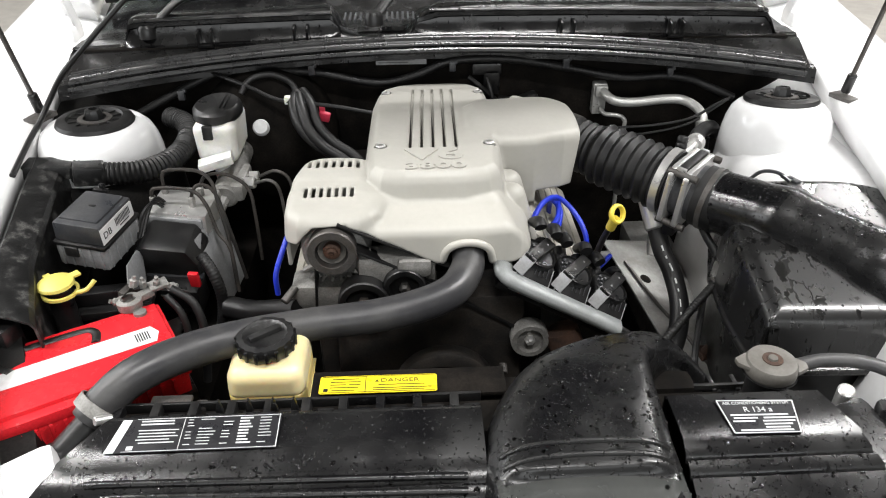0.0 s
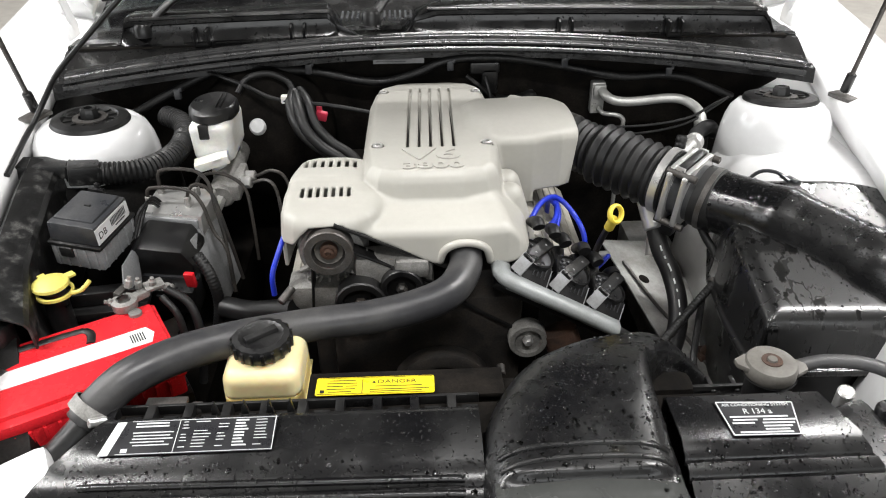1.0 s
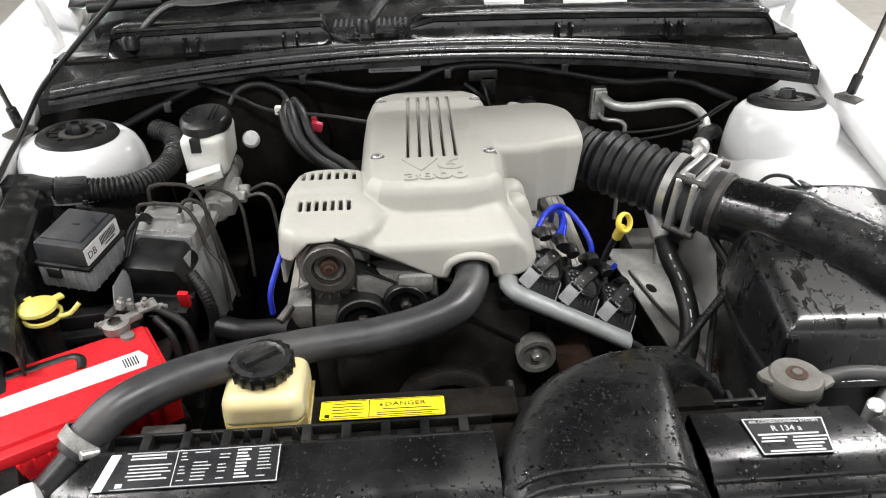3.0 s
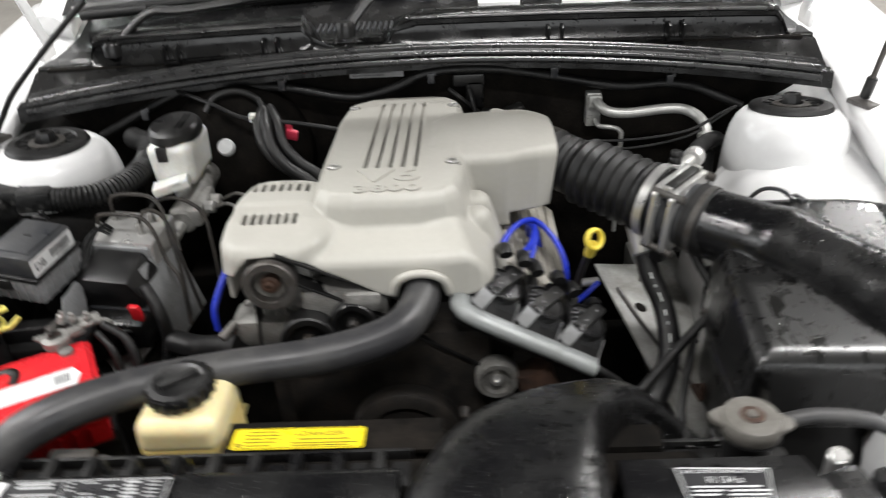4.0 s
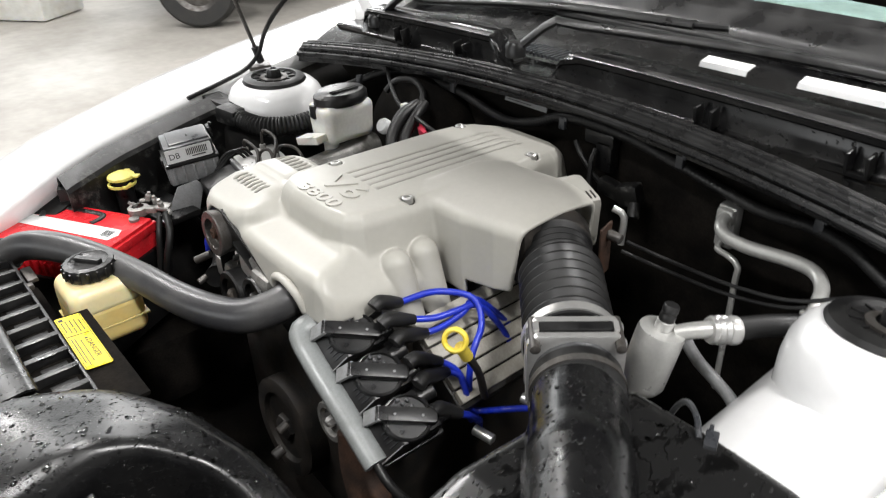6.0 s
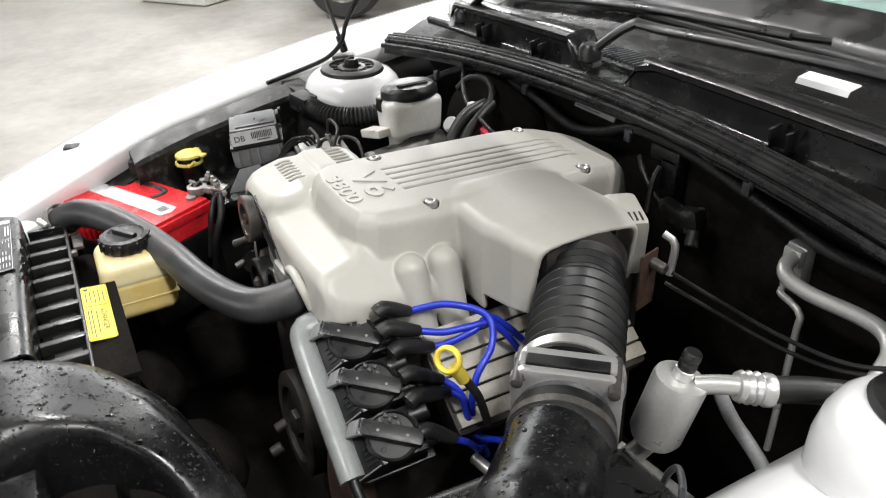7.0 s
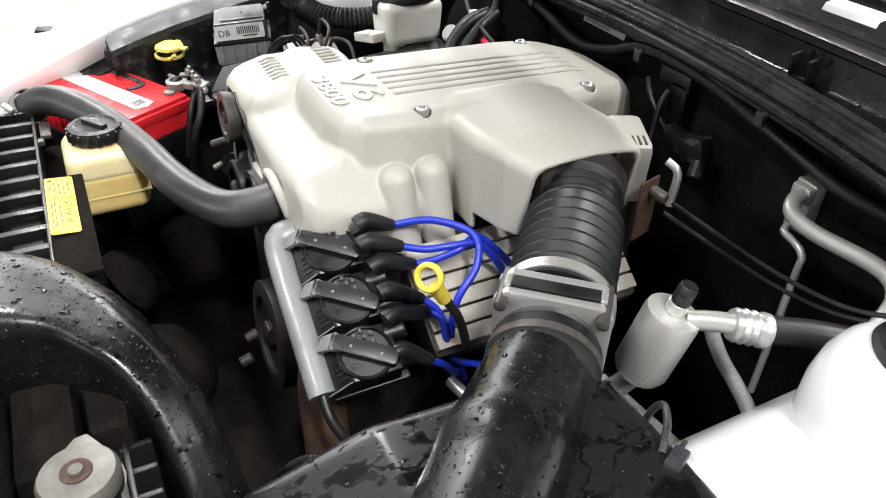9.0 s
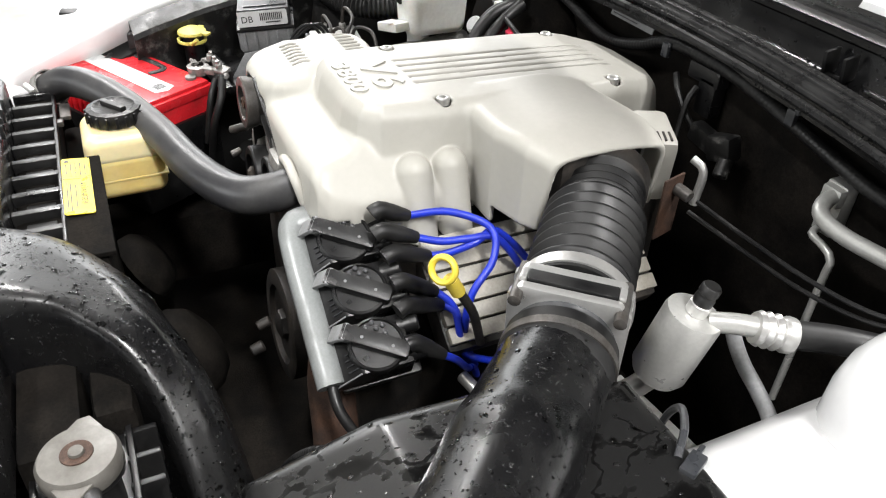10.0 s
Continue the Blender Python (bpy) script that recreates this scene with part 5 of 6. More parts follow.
solo("battery_tray", joined(block((-0.50, 0.83, 0.755), (0.13, 0.07, 0.012), 0.003, (0, 0, 8)), block((-0.50, 0.815, 0.772), (0.11, 0.006, 0.02), 0.002, (0, 0, 8))), "black", "black battery tray bracket with a hold-down bolt", "bracket")
solo("relay_bracket", moved(prism([(0, 0), (0.055, -0.01), (0.075, 0.040), (0.065, 0.052), (0.03, 0.048)], -0.001, 0.001, 0.0005), frame_on((-0.468, 0.822, 0.752), (-0.458, 0.90, 0.752), (-0.478, 0.822, 0.84))), "grey", "bent pale sheet metal bracket", "bracket")

trim = thing("wing_trim", "dusty black plastic trim along the inner wing", "trim cover", (-0.63, 0.85, 0.8))
part("strip", loft([[(-inner_x(y) + a, y, inner_z(y) + b) for a, b in ((0.012, -0.05), (0.010, -0.012), (0.016, -0.006), (0.030, -0.010), (0.048, -0.018), (0.052, -0.024), (0.056, -0.10), (0.056, -0.18))] for y in [0.69 + 0.34 * i / 20 for i in range(21)]], thick=-0.003), "dusty", trim, smooth=25)
part("head", joined(block((-0.612, 1.025, 0.872), (0.10, 0.04, 0.022), 0.004, (0, 4, 8)), block((-0.56, 1.012, 0.868), (0.045, 0.035, 0.03), 0.004, (0, 8, 20))), "dusty", trim)
part("foot", block((-0.572, 0.70, 0.795), (0.03, 0.03, 0.05), 0.004, (0, 0, -20)), "black", trim)
part("stud", lathe([(0.006, 0), (0.005, 0.005), (0, 0.006)], (-0.578, 0.728, 0.805), (0.6, -0.4, 0.7), n=14), "paper", trim, "white plastic stud")

abs_ = thing("brake_modulator", "alloy brake modulator block with black control box and steel pipes", "brake modulator", (-0.42, 0.96, 0.7))
am = pose(-0.426, 0.995, 0.783, 4, 4, -6)
part("valve_block", moved(block((0.004, 0.004, -0.012), (0.092, 0.078, 0.108), 0.004), am), "alu", abs_)
part("top_plate", moved(block((0.0, -0.038, 0.026), (0.090, 0.006, 0.022), 0.002), am), "grey", abs_, "dusty grey seam")
cbx = pose(-0.430, 0.928, 0.772, 14, 3, -5)
face = cbx @ pose(0, 0.03, 0, 90, 0, 0)
part("control_box", moved(prism([(-0.049, -0.050), (0.047, -0.050), (0.049, -0.046), (0.049, 0.008), (0.036, 0.036), (-0.030, 0.040), (-0.049, 0.016), (-0.051, -0.046)], 0.0, 0.062, 0.005), face), "black", abs_)
part("connector", moved(block((0.004, -0.040, -0.045), (0.094, 0.042, 0.052), 0.006), cbx), "black", abs_)
part("latch_bar", moved(block((0.010, -0.030, -0.018), (0.086, 0.012, 0.006), 0.002), cbx), "dkgrey", abs_)
for q in range(3):
    part("rib", moved(block((-0.028 + 0.028 * q, -0.0615, -0.030), (0.012, 0.003, 0.004), 0.001), cbx), "dkgrey", abs_)
part("plug_clip", joined(block((-0.384, 0.866, 0.763), (0.015, 0.008, 0.026), 0.002, (10, 0, -10))), "red", abs_, "small red connector clip")
part("side_plate", block((-0.372, 0.965, 0.735), (0.010, 0.10, 0.13), 0.003, (0, -14, -6)), "grey", abs_, "dusty pale side plate")
for x, y in ((-0.462, 0.985), (-0.452, 1.015), (-0.402, 0.980), (-0.396, 1.012)):
    part("pipe_nut", rod((x, y, 0.820), (x, y + 0.001, 0.838), 0.0058, 6), "cast", abs_)
for pts in ([(-0.452, 1.015, 0.832), (-0.452, 1.018, 0.858), (-0.440, 1.020, 0.866), (-0.395, 1.015, 0.865), (-0.372, 1.000, 0.852), (-0.364, 0.985, 0.82), (-0.352, 0.965, 0.77), (-0.345, 0.94, 0.70)],
            [(-0.462, 0.985, 0.83), (-0.461, 0.985, 0.848), (-0.448, 0.985, 0.853), (-0.400, 0.980, 0.850), (-0.378, 0.968, 0.832), (-0.364, 0.955, 0.79), (-0.345, 0.940, 0.765), (-0.338, 0.92, 0.70)],
            [(-0.402, 0.980, 0.83), (-0.400, 0.986, 0.846), (-0.388, 0.995, 0.852), (-0.368, 0.992, 0.838), (-0.352, 0.975, 0.79), (-0.332, 0.955, 0.70)],
            [(-0.396, 1.012, 0.83), (-0.390, 1.02, 0.850), (-0.370, 1.035, 0.850), (-0.345, 1.035, 0.842), (-0.324, 1.03, 0.822), (-0.318, 1.02, 0.78), (-0.316, 1.01, 0.70)]):
    part("pipe", tube(pts, 0.0029, 8), "iron", abs_)
solo("control_cable", tube([(-0.375, 0.89, 0.79), (-0.355, 0.87, 0.765), (-0.348, 0.86, 0.72), (-0.36, 0.85, 0.66)], 0.0085, 12, ribs=0.04, pitch=0.005), "rubber", "black corrugated control cable", "cable")

# ---- brake master cylinder ----
mc = thing("brake_fluid_reservoir", "milky white brake fluid reservoir with a dark cap", "fluid reservoir", (-0.385, 1.14, 0.82))


def brake_field(X, Y, Z):
    f = 1 + 1.2 * np.clip(Z - 0.85, -0.02, 0.05)
    d = box_field((X + 0.383) / f, (Y - 1.148) / f, Z, (0, 0, 0.870), (0.034, 0.050, 0.036), 0.014)
    return smin(d, capsule_field(X, Y, Z, (-0.383, 1.12, 0.80), (-0.383, 1.12, 0.85), 0.014), 0.008)


part("tank", surface_net(brake_field, (-0.44, 1.08, 0.80), (-0.33, 1.215, 0.92), 0.003), "milk", mc, smooth=180)
part("cap", moved(joined(lathe([(0.0, 0.0), (0.044, 0.0), (0.047, 0.004), (0.046, 0.016), (0.040, 0.022), (0.0, 0.024)], (0, 0, 0), n=36), block((0.012, 0.0, 0.024), (0.003, 0.05, 0.004), 0.001), block((0.02, 0.0, 0.024), (0.003, 0.05, 0.004), 0.001)),
     pose(-0.383, 1.15, 0.902) @ Matrix.Diagonal((0.86, 1.12, 1, 1))), "black", mc, "dark brown-black cap")
part("clip", block((-0.392, 1.096, 0.893), (0.016, 0.008, 0.024), 0.002), "black", mc)
part("level_tab", block((-0.383, 1.082, 0.848), (0.056, 0.030, 0.014), 0.002, (0, -12, 12)), "milk", mc, "white tab with a small label")
part("level_label", block((-0.372, 1.070, 0.858), (0.014, 0.010, 0.001), 0, (0, -12, 12)), "paper", mc, smooth=0)
mcyl = thing("brake_master_cylinder", "cast alloy brake master cylinder with steel unions", "master cylinder", (-0.37, 1.12, 0.79))
part("cylinder", joined(rod((-0.37, 1.21, 0.81), (-0.372, 1.055, 0.795), 0.022, 20), block((-0.365, 1.10, 0.80), (0.05, 0.09, 0.03), 0.008)), "cast", mcyl)
for p, q in (((-0.36, 1.09, 0.805), (-0.325, 1.085, 0.805)), ((-0.36, 1.12, 0.80), (-0.325, 1.118, 0.80)), ((-0.375, 1.06, 0.79), (-0.378, 1.03, 0.785))):
    part("union", rod(p, q, 0.010, 8), "alu", mcyl)
part("pipe", tube([(-0.325, 1.085, 0.805), (-0.30, 1.083, 0.81), (-0.285, 1.08, 0.79), (-0.28, 1.075, 0.72)], 0.003, 8), "steel", mcyl)
part("pipe", tube([(-0.325, 1.118, 0.80), (-0.295, 1.118, 0.81), (-0.272, 1.115, 0.79), (-0.268, 1.11, 0.72)], 0.003, 8), "steel", mcyl)
boost = thing("brake_booster", "large black brake booster drum on the firewall", "brake booster", (-0.32, 1.26, 0.82))
part("drum", lathe([(0, 0.0), (0.125, 0.0), (0.130, 0.01), (0.128, 0.05), (0.11, 0.075), (0.06, 0.09), (0.03, 0.10), (0, 0.10)], (-0.33, 1.325, 0.80), (0, -1, 0.05), n=48), "matt", boost)
part("valve_cap", lathe([(0.0, 0.012), (0.012, 0.012), (0.0145, 0.008), (0.0145, 0.0)], (-0.327, 1.205, 0.852), (0.05, -0.8, 0.6), n=24), "paper", boost, "round white valve cap")

# ---- hoses and wiring on the firewall ----
solo("corrugated_hose", tube([(-0.585, 1.022, 0.866), (-0.53, 1.020, 0.862), (-0.480, 1.038, 0.858), (-0.447, 1.085, 0.858), (-0.440, 1.145, 0.862), (-0.455, 1.195, 0.868), (-0.49, 1.225, 0.870)], 0.0175, 14, ribs=0.085, pitch=0.0068), "rubber",
     "black corrugated hose curving round the white tower", "hose")
for i, (dx, dy) in enumerate(((0, 0), (0.016, -0.012), (0.03, 0.006))):
    solo("heater_hose", tube([(-0.262 + dx * 0.3, 1.235 + dy, 0.905), (-0.265 + dx, 1.20 + dy, 0.895), (-0.252 + dx, 1.165 + dy, 0.87), (-0.225 + dx, 1.145 + dy, 0.845), (-0.19 + dx, 1.13 + dy, 0.825), (-0.15 + dx, 1.10 + dy, 0.79)], 0.0092, 12), "rubber", "black rubber heater hose", "hose", "heater hoses")
solo("vacuum_hose", tube([(-0.36, 1.235, 0.905), (-0.345, 1.25, 0.925), (-0.31, 1.262, 0.930), (-0.275, 1.255, 0.918), (-0.262, 1.24, 0.90)], 0.006, 10), "rubber", "thin black vacuum hose above the booster", "hose")
solo("throttle_cable", tube([(-0.43, 1.29, 0.93), (-0.35, 1.24, 0.918), (-0.29, 1.215, 0.90), (-0.20, 1.195, 0.895), (-0.14, 1.19, 0.885), (-0.08, 1.19, 0.87)], 0.0036, 8), "rubber", "thin black throttle cable crossing the firewall", "cable")
solo("red_tag", joined(block((-0.213, 1.203, 0.872), (0.020, 0.008, 0.020), 0.003, (20, 15, 0)), block((-0.216, 1.205, 0.884), (0.010, 0.006, 0.014), 0.002, (10, 0, 0))), "pink", "bright pinkish red plastic plug", "plug")
solo("white_connector", block((-0.275, 1.215, 0.90), (0.014, 0.014, 0.014), 0.003), "milk", "small white wiring connector", "connector")
harness = thing("firewall_harness", "black corrugated wiring harness clipped along the firewall", "wiring harness", (0, 1.305, 0.91))
part("conduit", tube([(-0.56, 1.26, 0.86), (-0.46, 1.29, 0.905), (-0.40, 1.305, 0.922), (-0.32, 1.305, 0.922), (-0.233, 1.305, 0.917), (-0.15, 1.305, 0.898), (-0.098, 1.305, 0.895), (-0.04, 1.305, 0.910), (0.02, 1.305, 0.933), (0.125, 1.305, 0.934), (0.232, 1.305, 0.916),
     (0.343, 1.305, 0.894), (0.42, 1.30, 0.897), (0.47, 1.29, 0.893), (0.51, 1.28, 0.878), (0.55, 1.27, 0.862)], 0.0078, 12, ribs=0.025, pitch=0.006), "rubber", harness)
for p in ((-0.24, 1.298, 0.924), (0.232, 1.298, 0.926), (0.02, 1.298, 0.925), (0.43, 1.295, 0.905), (-0.47, 1.25, 0.90)):
    part("clip", joined(block(p, (0.012, 0.008, 0.018), 0.002), block((p[0] + 0.006, p[1], p[2] + 0.008), (0.006, 0.006, 0.006), 0.001)), "dkgrey", harness, "small grey clip")
plate = thing("firewall_plate", "small grey data plate under the bonnet seal", "label plate", (-0.075, 1.315, 0.935))
pm = frame_on((-0.122, 1.312, 0.926), (-0.028, 1.312, 0.926), (-0.122, 1.318, 0.948))
part("plate", moved(prism([(0, 0), (0.094, 0), (0.094, 0.020), (0, 0.020)], 0, 0.001, 0), pm), "grey", plate, smooth=0)
part("print", joined(*[bar_strip(0.005, 0.06 + 0.025 * ((i * 7) % 3) / 2, 0.004 + 0.004 * i, 0.0014, 0.0012, pm) for i in range(4)]), "ink", plate, smooth=0)
solo("firewall_bracket", joined(block((0.085, 1.315, 0.915), (0.055, 0.02, 0.022), 0.004), block((0.095, 1.315, 0.89), (0.03, 0.02, 0.05), 0.004)), "black", "black plastic bracket on the firewall", "bracket")
solo("vacuum_pipe", tube([(0.085, 1.30, 0.90), (0.09, 1.285, 0.885), (0.10, 1.27, 0.845)], 0.004, 8), "rubber", "thin black vacuum pipe", "pipe")
solo("wiring_plug", joined(block((0.128, 1.292, 0.852), (0.046, 0.020, 0.024), 0.005, (0, 8, 0)), block((0.165, 1.285, 0.858), (0.034, 0.026, 0.032), 0.006, (0, -15, 10)), rod((0.178, 1.28, 0.850), (0.186, 1.268, 0.832), 0.009),
     tube([(0.050, 1.295, 0.905), (0.070, 1.285, 0.892), (0.092, 1.284, 0.872), (0.108, 1.288, 0.856)], 0.004, 8)), "dusty", "dusty grey wiring plug with its lead", "plug")

# ---- air conditioning lines ----
acl = thing("ac_pipe", "bright aluminium air conditioning pipe on a square block", "pipe", (0.32, 1.29, 0.86))
part("block", joined(block((0.305, 1.318, 0.850), (0.026, 0.02, 0.062), 0.003), block((0.306, 1.306, 0.868), (0.024, 0.014, 0.022), 0.004)), "alu_dull", acl)
part("pipe", tube([(0.308, 1.305, 0.869), (0.312, 1.285, 0.866), (0.326, 1.272, 0.860), (0.36, 1.268, 0.858), (0.42, 1.268, 0.863), (0.450, 1.262, 0.863), (0.468, 1.245, 0.858), (0.476, 1.222, 0.850), (0.477, 1.21, 0.835)], 0.0087, 16), "alu_dull", acl)
part("thin_pipe", tube([(0.308, 1.305, 0.832), (0.312, 1.285, 0.829), (0.335, 1.278, 0.828), (0.349, 1.276, 0.820), (0.350, 1.274, 0.79), (0.350, 1.272, 0.62)], 0.0042, 10), "alu_dull", acl)
part("ferrule", rod((0.477, 1.214, 0.842), (0.478, 1.205, 0.815), 0.014), "alu_dull", acl)
part("hose_end", rod((0.478, 1.205, 0.815), (0.48, 1.195, 0.74), 0.013), "rubber", acl)
for i in range(2):
    solo("control_line", tube([(0.235, 1.19 - 0.01 * i, 0.845 - 0.01 * i), (0.30, 1.20, 0.838 - 0.016 * i), (0.38, 1.205, 0.838 - 0.014 * i), (0.45, 1.21, 0.848 - 0.010 * i), (0.50, 1.225, 0.868 - 0.006 * i), (0.53, 1.24, 0.874)], 0.0025, 8), "rubber", "thin black control line", "cable", "control lines")
dry = thing("receiver_canister", "bright aluminium receiver canister with a black valve cap", "canister", (0.38, 1.05, 0.77))
ca, cb = Vector((0.372, 1.045, 0.764)), Vector((0.384, 1.062, 0.848))
part("can", lathe([(0, 0), (0.015, 0.0), (0.023, 0.006), (0.0268, 0.014), (0.0268, 0.080), (0.0255, 0.085), (0.012, 0.086), (0.0, 0.086)], ca, cb - ca, n=40), "alu_dull", dry)
part("valve", lathe([(0.010, 0), (0.010, 0.010), (0.007, 0.012), (0.007, 0.016), (0, 0.016)], cb, cb - ca, n=20), "alu", dry)
part("valve_cap", lathe([(0.0085, 0.010), (0.0092, 0.012), (0.0092, 0.018), (0.0084, 0.019), (0.0084, 0.022), (0.0092, 0.023), (0.0090, 0.029), (0.0075, 0.031), (0, 0.031)], cb, cb - ca, n=20), "black", dry)
part("outlet", tube([(0.393, 1.072, 0.840), (0.408, 1.087, 0.845), (0.424, 1.103, 0.847)], 0.0095, 14), "alu_dull", dry)
part("ferrule", lathe([(0.0, 0), (0.014, 0), (0.016, 0.004), (0.0135, 0.007), (0.0165, 0.011), (0.0135, 0.015), (0.0165, 0.019), (0.0135, 0.023), (0.0165, 0.028), (0.016, 0.034), (0, 0.034)], (0.419, 1.096, 0.847), (0.45, 0.85, -0.2), n=24), "alu", dry)
part("hose", tube([(0.433, 1.124, 0.841), (0.455, 1.17, 0.835), (0.49, 1.21, 0.83), (0.52, 1.25, 0.80)], 0.013, 14), "rubber", dry)
part("foot", tube([(0.372, 1.045, 0.766), (0.360, 1.03, 0.74), (0.345, 1.005, 0.725), (0.34, 0.985, 0.70)], 0.011, 12), "alu", dry)
solo("drain_hose", tube([(0.366, 1.14, 0.800), (0.370, 1.14, 0.782), (0.390, 1.14, 0.762), (0.418, 1.138, 0.749), (0.447, 1.13, 0.738), (0.49, 1.10, 0.72)], 0.0075, 12), "grey", "grey drain hose beside the tower", "hose")

# ---- intake: bellows, sensor, airbox ----
AX = Vector((0.735, -0.672, -0.09)).normalized()
P0 = Vector((0.210, 1.080, 0.866))
bel = thing("intake_bellows", "black ribbed rubber intake bellows", "intake hose", (0.27, 1.02, 0.82))
prof = [(0.0, 0.0), (0.044, 0.0)]
L = 0.180
for i in range(3):
    s = 0.006 + i * 0.0125
    prof += [(0.0370, s), (0.0430, s + 0.0045), (0.0430, s + 0.0062), (0.0370, s + 0.0108)]
for i in range(7):
    s = 0.046 + i * 0.0165
    prof += [(0.0440, s), (0.0455, s + 0.0020), (0.0500, s + 0.0062), (0.0508, s + 0.0080), (0.0500, s + 0.0098), (0.0455, s + 0.0140)]
prof += [(0.047, L - 0.022), (0.051, L - 0.018), (0.051, L), (0.0, L)]
part("bellows", lathe(prof, P0, AX, n=48), "rubber", bel, smooth=60)
part("clamp", lathe([(0.0505, L - 0.016), (0.053, L - 0.016), (0.053, L - 0.004), (0.0505, L - 0.004)], P0, AX, n=48), "alu", bel, "bright steel hose clamp")
part("cuff", rod(P0 - AX * 0.04, P0 + AX * 0.005, 0.045, 36), "iron", bel)
maf = thing("airflow_sensor", "cast airflow sensor body with a bolted square flange", "airflow sensor", (0.34, 0.945, 0.82))
fm = axis_to(P0 + AX * (L + 0.002), AX)
up_ = (fm.to_3x3().inverted() @ Vector((0, 0, 1)))
ang = math.degrees(math.atan2(up_.y, up_.x)) - 90
fm = fm @ pose(0, 0, 0, 0, 0, ang)
part("barrel", moved(lathe([(0.0, -0.004), (0.044, -0.004), (0.044, 0.06), (0, 0.06)], n=40), fm), "dkgrey", maf)
for z in (0.002, 0.026):
    part("flange", moved(prism([(-0.050, -0.040), (-0.040, -0.050), (0.040, -0.050), (0.050, -0.040), (0.050, 0.040), (0.040, 0.050), (-0.040, 0.050), (-0.050, 0.040)], z, z + 0.009, 0.0030), fm), "alu", maf)
for bx in (-0.042, 0.042):
    for by in (-0.042, 0.042):
        part("bolt", moved(lathe([(0.0055, 0.0), (0.0055, 0.045), (0.003, 0.046), (0, 0.046)], (bx, by, 0), n=12), fm), "steel", maf)
part("sensor_lid", moved(block((0, 0.0475, 0.0185), (0.074, 0.008, 0.013), 0.002), fm), "black", maf)
for q in (-0.040, 0.040):
    part("flange_web", moved(block((q, 0.0485, 0.0185), (0.006, 0.007, 0.014), 0.002), fm), "alu", maf)
part("plug", moved(joined(block((0.03, -0.062, 0.018), (0.028, 0.03, 0.026), 0.004), block((-0.02, -0.06, 0.018), (0.022, 0.024, 0.02), 0.004)), fm), "black", maf)

air = thing("airbox", "black plastic airbox with dried water stains and a moulded inlet tube", "airbox", (0.5, 0.8, 0.6))
T0 = P0 + AX * (L + 0.050)


def lid_field(X, Y, Z):
    top = np.minimum(0.820 + 0.29 * (Y - 0.67), 0.848 + 0.06 * (Y - 0.77)) - 0.05 * np.maximum(X - 0.52, 0)
    d = poly_field(X, Y, [(0.378, 0.662), (0.66, 0.652), (0.69, 0.93), (0.60, 0.955), (0.43, 0.955), (0.392, 0.86), (0.380, 0.76)])
    d = smax(d - 0.06 * np.clip(top - Z, 0, 0.3), Z - top, 0.022)
    return d


def inlet_field(X, Y, Z):
    t = smin(capsule_field(X, Y, Z, tuple(T0 + AX * 0.02), (0.460, 0.836, 0.852), 0.0465), capsule_field(X, Y, Z, (0.460, 0.836, 0.852), (0.548, 0.738, 0.838), 0.0470), 0.008)
    t = smin(t, capsule_field(X, Y, Z, (0.548, 0.738, 0.838), (0.600, 0.668, 0.780), 0.0470), 0.010)
    t = np.maximum(t, -((X - T0.x) * AX.x + (Y - T0.y) * AX.y + (Z - T0.z) * AX.z))
    return smin(t, np.maximum(lid_field(X, Y, Z) + 0.004, t - 0.02), 0.010)


def airbox_field(X, Y, Z):
    d = lid_field(X, Y, Z)
    lip = np.maximum(np.abs(Z - 0.735) - 0.006, poly_field(X, Y, [(0.368, 0.650), (0.67, 0.640), (0.70, 0.94), (0.60, 0.965), (0.42, 0.965), (0.382, 0.86), (0.370, 0.76)]))
    return np.maximum(smin(d, lip, 0.004), 0.731 - Z)


lid_part = part("lid", surface_net(airbox_field, (0.34, 0.62, 0.72), (0.73, 1.0, 0.91), 0.0035), "stained", air, smooth=180)
part("base", prism([(0.384, 0.668), (0.655, 0.656), (0.686, 0.926), (0.598, 0.950), (0.434, 0.960), (0.409, 0.90)], 0.56, 0.7305, 0.010), "black", air, "black airbox base")
inlet_part = part("inlet_tube", surface_net(inlet_field, (0.34, 0.62, 0.72), (0.66, 1.0, 0.91), 0.0035), "wet", air, "wet black inlet tube", smooth=180)
part("clamp", lathe([(0.0465, -0.004), (0.049, -0.004), (0.049, 0.004), (0.0465, 0.004)], T0 + AX * 0.012, AX, n=44), "steel", air, "dull steel hose clamp")
part("clamp_screw", rod(T0 + AX * 0.012 + Vector((0.032, 0.036, -0.012)), T0 + AX * 0.012 + Vector((0.040, 0.045, -0.03)), 0.006, 10), "alu", air)
part("cuff", lathe([(0.0, 0.0), (0.0475, 0.0), (0.0475, 0.035), (0.046, 0.037)], T0 - AX * 0.004, AX, n=44), "rubber", air)
solo("wing_connector", joined(block((0.520, 0.942, 0.858), (0.012, 0.022, 0.007), 0.002, (0, 0, 25)), block((0.512, 0.955, 0.857), (0.004, 0.010, 0.005), 0.001, (0, 0, 25)), tube([(0.512, 0.935, 0.860), (0.498, 0.950, 0.868), (0.478, 0.965, 0.862), (0.462, 0.972, 0.835), (0.452, 0.975, 0.79)], 0.003, 8)), "dkgrey", "grey wiring connector with a thin lead", "connector")

# ---- coil pack ----
U = Vector((0.878, -0.04, -0.476)).normalized()
V = Vector((0.10, 0.99, 0.10))
V = (V - U * V.dot(U)).normalized()
W = U.cross(V)
CO = Vector((0.086, 0.796, 0.827))


